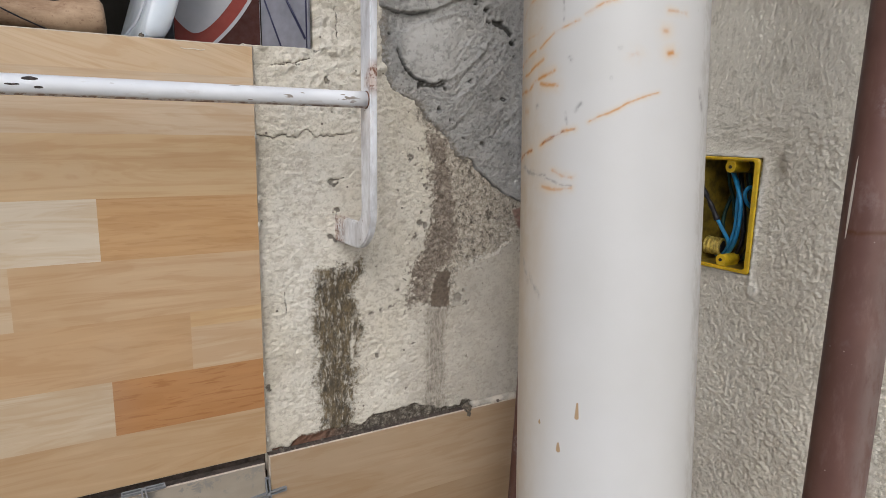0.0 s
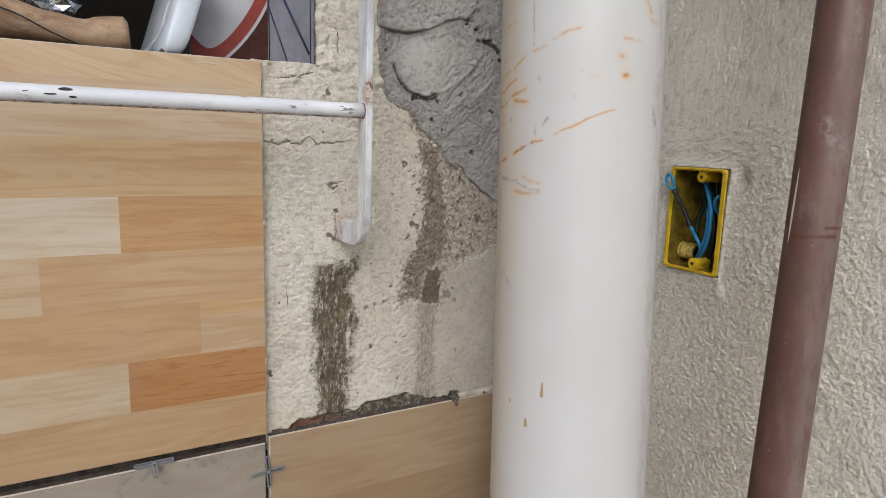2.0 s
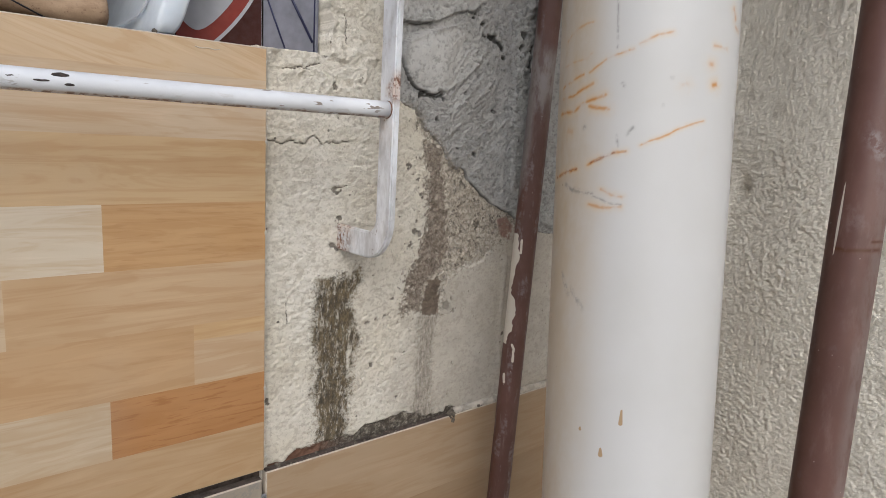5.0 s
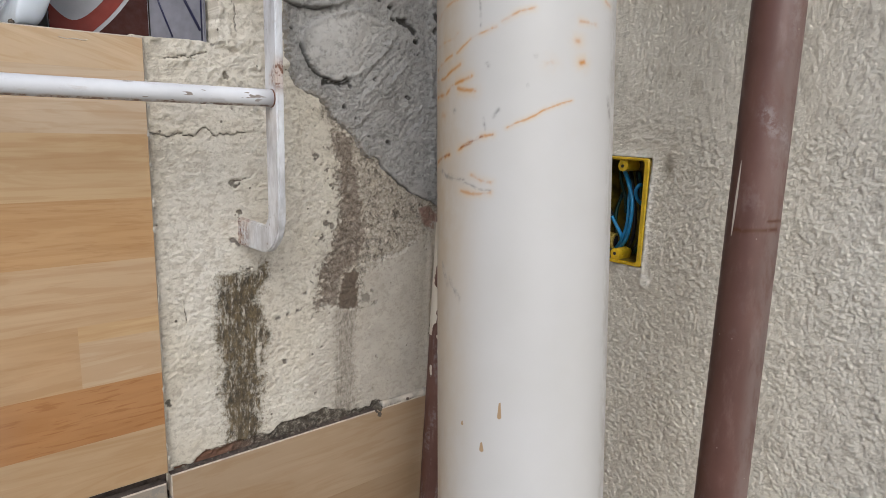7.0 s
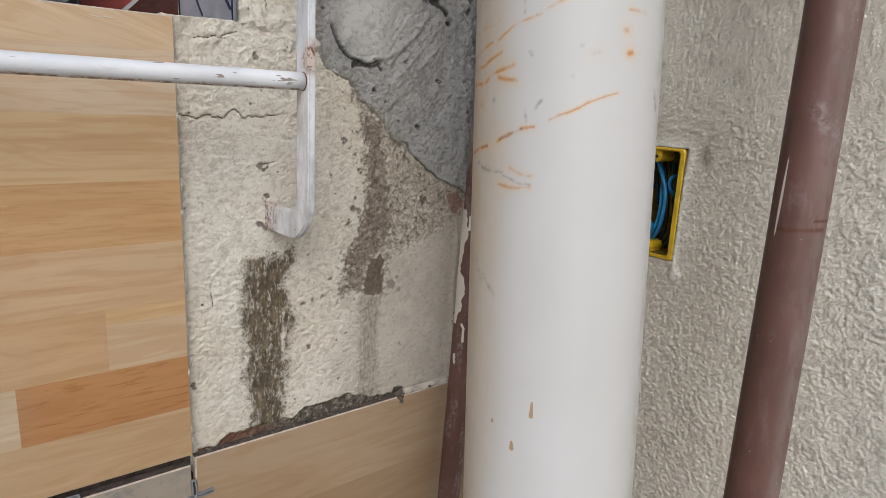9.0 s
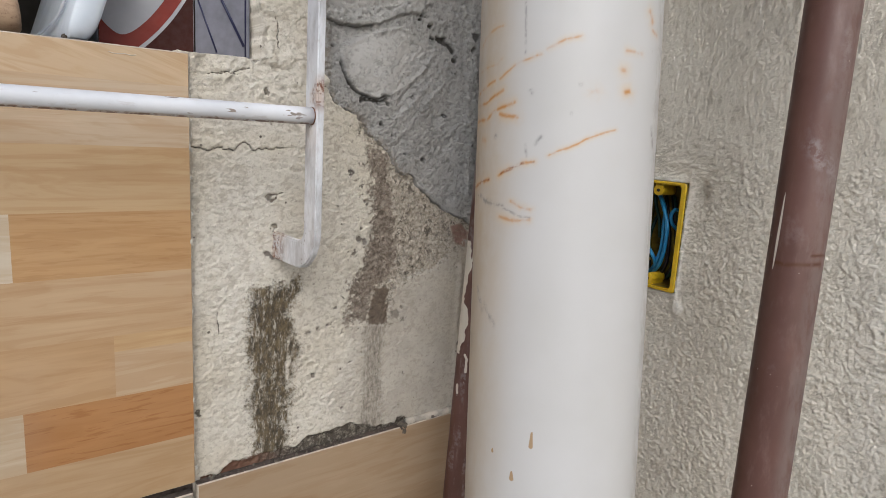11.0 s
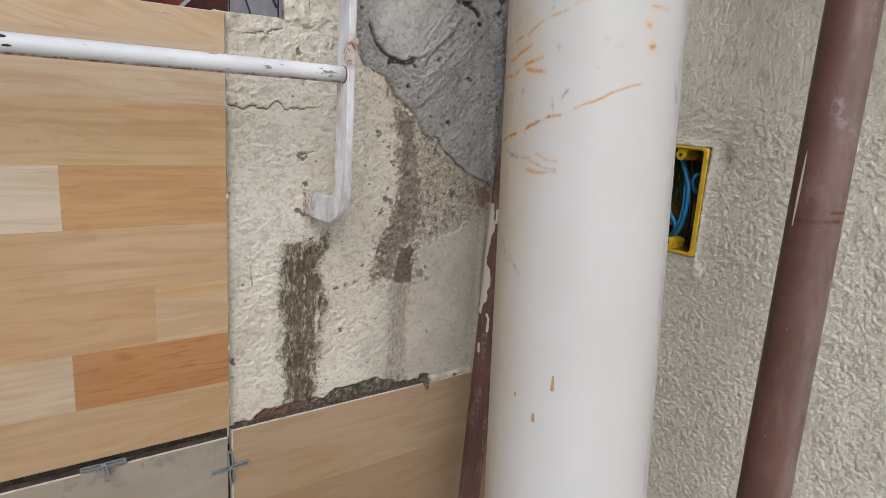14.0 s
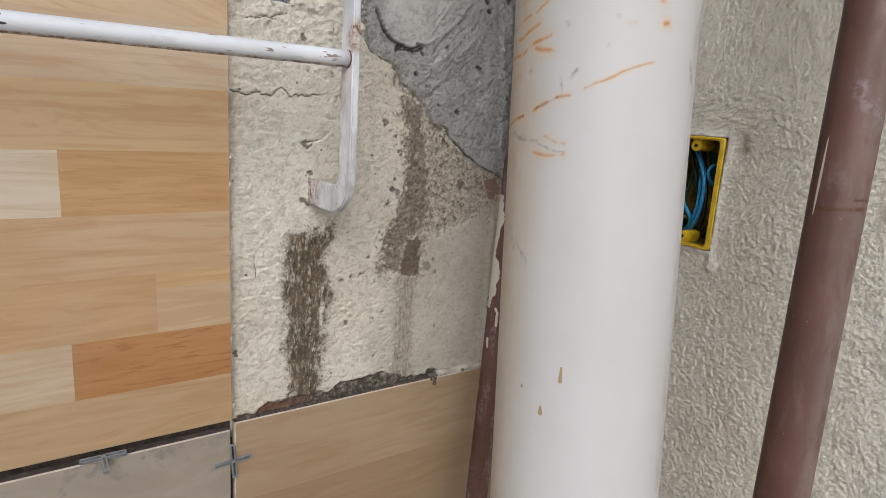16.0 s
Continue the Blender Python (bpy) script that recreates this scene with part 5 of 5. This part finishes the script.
# black disc in place of the dark inside of the conduit
under(part("mouth_disc", tube([(0.5921, 0.3927, 1.09642), (0.5923, 0.3919, 1.0964)], 0.0066, 18), BLACK), jbox)

# ---- things on the window sill ----
SILL = 1.2765
# printed carton standing upright just inside the opening; its front lies at y = 0.56
carton = empty("carton", (0.1023, 0.59, SILL))
under(part("body", boxes((0.0880, 0.1595, 0.5605, 0.62, SILL, SILL + 0.16)), CARD), carton)
under(part("maroon_field", boxes((0.0885, 0.159, 0.5601, 0.5604, SILL + 0.0005, SILL + 0.1595)), MAROON), carton)


def printed(name, y, material, reach):
    """A printed shape on the carton's front, cut off at its edges: reach(angle) from a point of the ring's inside."""
    bm, rim = bmesh.new(), []
    for k in range(120):
        a = 2 * math.pi * k / 120
        r = reach(a)
        rim.append(bm.verts.new((min(max(0.125 + r * math.cos(a), 0.089), 0.1585), y, min(max(1.335 + r * math.sin(a), SILL + 0.001), SILL + 0.159))))
    bm.faces.new(rim)
    bmesh.ops.triangulate(bm, faces=bm.faces[:])
    return under(part(name, bm, material), carton)


def to_circle(a, cx, cz, r):
    dx, dz = 0.125 - cx, 1.335 - cz
    p = dx * math.cos(a) + dz * math.sin(a)
    return -p + math.sqrt(max(p * p - dx * dx - dz * dz + r * r, 0))


printed("white_line", 0.5599, CARD, lambda a: to_circle(a, 0.0114, 1.4007, 0.1628))
printed("red_ring", 0.5596, RED, lambda a: to_circle(a, 0.0114, 1.4007, 0.1600))
printed("white_field", 0.5593, CARD, lambda a: -0.006 * math.log(math.exp(-to_circle(a, 0.0114, 1.4007, 0.1497) / 0.006) + math.exp(-to_circle(a, 0.135, 1.335, 0.058) / 0.006)))
tagged(carton, "maroon printed carton with a red and white ring", "carton")

# white printed card standing between the carton and the jamb
card = empty("printed_card")
part("sheet", soft_box(0.0490, 0.0022, 0.125, 0.0008), SHEET, card)
for q0, h0, q1, h1, w in ((1.0, 1.331, 0.59, 1.2814, 0.0008), (0.74, 1.345, 0.084, 1.2866, 0.0012), (0.06, 1.385, 0.06, 1.278, 0.0007)):
    part("navy_line", tube([(0.0245 - 0.049 * q0, -0.0011, h0 - SILL - 0.0627), (0.0245 - 0.049 * q1, -0.0011, h1 - SILL - 0.0627)], w, 6), NAVY, card)
card.matrix_basis = pose(0.1762, 0.5405, SILL + 0.0627, 0, 0, -50.3)
tagged(card, "white printed card with navy lines against the jamb", "card")

# milky plastic container leaning over: a narrow front and a long side with a sunk panel
def container(z):
    """Its outline at height z over the sill."""
    lean = 0.31 * z - 0.002 * math.exp(-z / 0.006)
    round_foot = 0.006 * math.exp(-z / 0.004)
    f, l, r = 0.5135 + 0.5 * round_foot, 0.0600 + round_foot, 0.0785 - 0.3 * round_foot
    pts = [(l + 0.003, f), (r - 0.003, f), (r - 0.0008, f + 0.0008), (r, f + 0.003), (r + 0.001, 0.548), (0.0640, 0.556), (0.0560, 0.66), (0.0500, 0.66), (l, f + 0.003), (l + 0.0008, f + 0.0008)]
    return [(x + lean, y, SILL + 0.0004 + z) for x, y in pts]


jug = empty("plastic_container", (0.065, 0.60, SILL))
bm = bmesh.new()
levels = [[bm.verts.new(p) for p in container(z)] for z in (0.0, 0.001, 0.0025, 0.005, 0.009, 0.015, 0.030, 0.045, 0.060, 0.071)]
for a, b in zip(levels, levels[1:]):
    for k in range(len(a)):
        bm.faces.new((a[k], a[(k + 1) % len(a)], b[(k + 1) % len(a)], b[k])).smooth = True
bm.faces.new(levels[0][::-1]), bm.faces.new(levels[-1])
under(part("body", bm, JUG), jug)
# raised bands round the long side's panel
bm = tube([(0.0560 + 0.31 * 0.068, 0.540, SILL + 0.068), (0.0556 + 0.31 * 0.04, 0.541, SILL + 0.040), (0.0555 + 0.31 * 0.018, 0.545, SILL + 0.018), (0.0520 + 0.31 * 0.010, 0.580, SILL + 0.010), (0.0510 + 0.31 * 0.008, 0.63, SILL + 0.008)], 0.0011, 8)
under(part("side_rib", bm, JUG, None, "greyish rib round the sunk side panel"), jug)
tagged(jug, "milky white plastic container leaning on the sill", "container")
tagged(part("mortar_crumb", crumb((0.0585, 0.5050, SILL - 0.0006), 0.0017, 3), DUST), "dark mortar crumb on the sill's edge", "mortar crumb")
tagged(part("adhesive_thread", tube([(0.0840, 0.49985, 1.2690), (0.0880, 0.4998, 1.2682), (0.0935, 0.49985, 1.2687), (0.0985, 0.4998, 1.2681), (0.1015, 0.49985, 1.2688)], 0.00025, 6), CHALK), "thin pale thread of dried adhesive on the tile", "adhesive")


def grip(t):
    return 0.0120 + 0.0095 * step(np.float64(t), 0.55, 0.05) + 0.0028 * step(np.float64(t), 0.72, 0.80) - 0.004 * step(np.float64(t), 0.97, 1.0)


handle = empty("wooden_handle")
bm = tube([(-0.10, 0.548, SILL + 0.0215), (-0.06, 0.549, SILL + 0.0200), (-0.02, 0.550, SILL + 0.0150), (0.008, 0.550, SILL + 0.0128), (0.0375, 0.550, SILL + 0.0148)], 0.013, 20, True, grip)
for v in bm.verts:
    v.co += Vector((0, 0, 0.0012)) * noise.noise(v.co * 70)
smooth(part("shaft", bm, HANDLE, handle))
part("cord", tube([(-0.075, 0.5325, SILL + 0.030), (-0.045, 0.5315, SILL + 0.022), (-0.02, 0.534, SILL + 0.010), (0.0, 0.5395, SILL + 0.002)], 0.0006, 6), BLACK, handle, "thin dark cord")
tagged(handle, "worn pale wooden tool handle lying on the sill", "tool handle")

bm = bmesh.new()
bmesh.ops.create_icosphere(bm, subdivisions=3, radius=0.016)
for v in bm.verts:
    v.co *= 1 + 0.5 * noise.noise(v.co * 120)
    v.co.x *= 1.5
bmesh.ops.transform(bm, matrix=Matrix.Translation((-0.022, 0.590, SILL + 0.0375)), verts=bm.verts[:])
tagged(part("foil_wrap", bm, FOIL), "crumpled shiny foil wrapper on the sill", "wrapper")
tagged(part("paint_tin", tube([(-0.022, 0.590, SILL - 0.002), (-0.022, 0.590, SILL + 0.027)], 0.02, 24), GLOOM), "small dull grey tin under the foil", "tin")
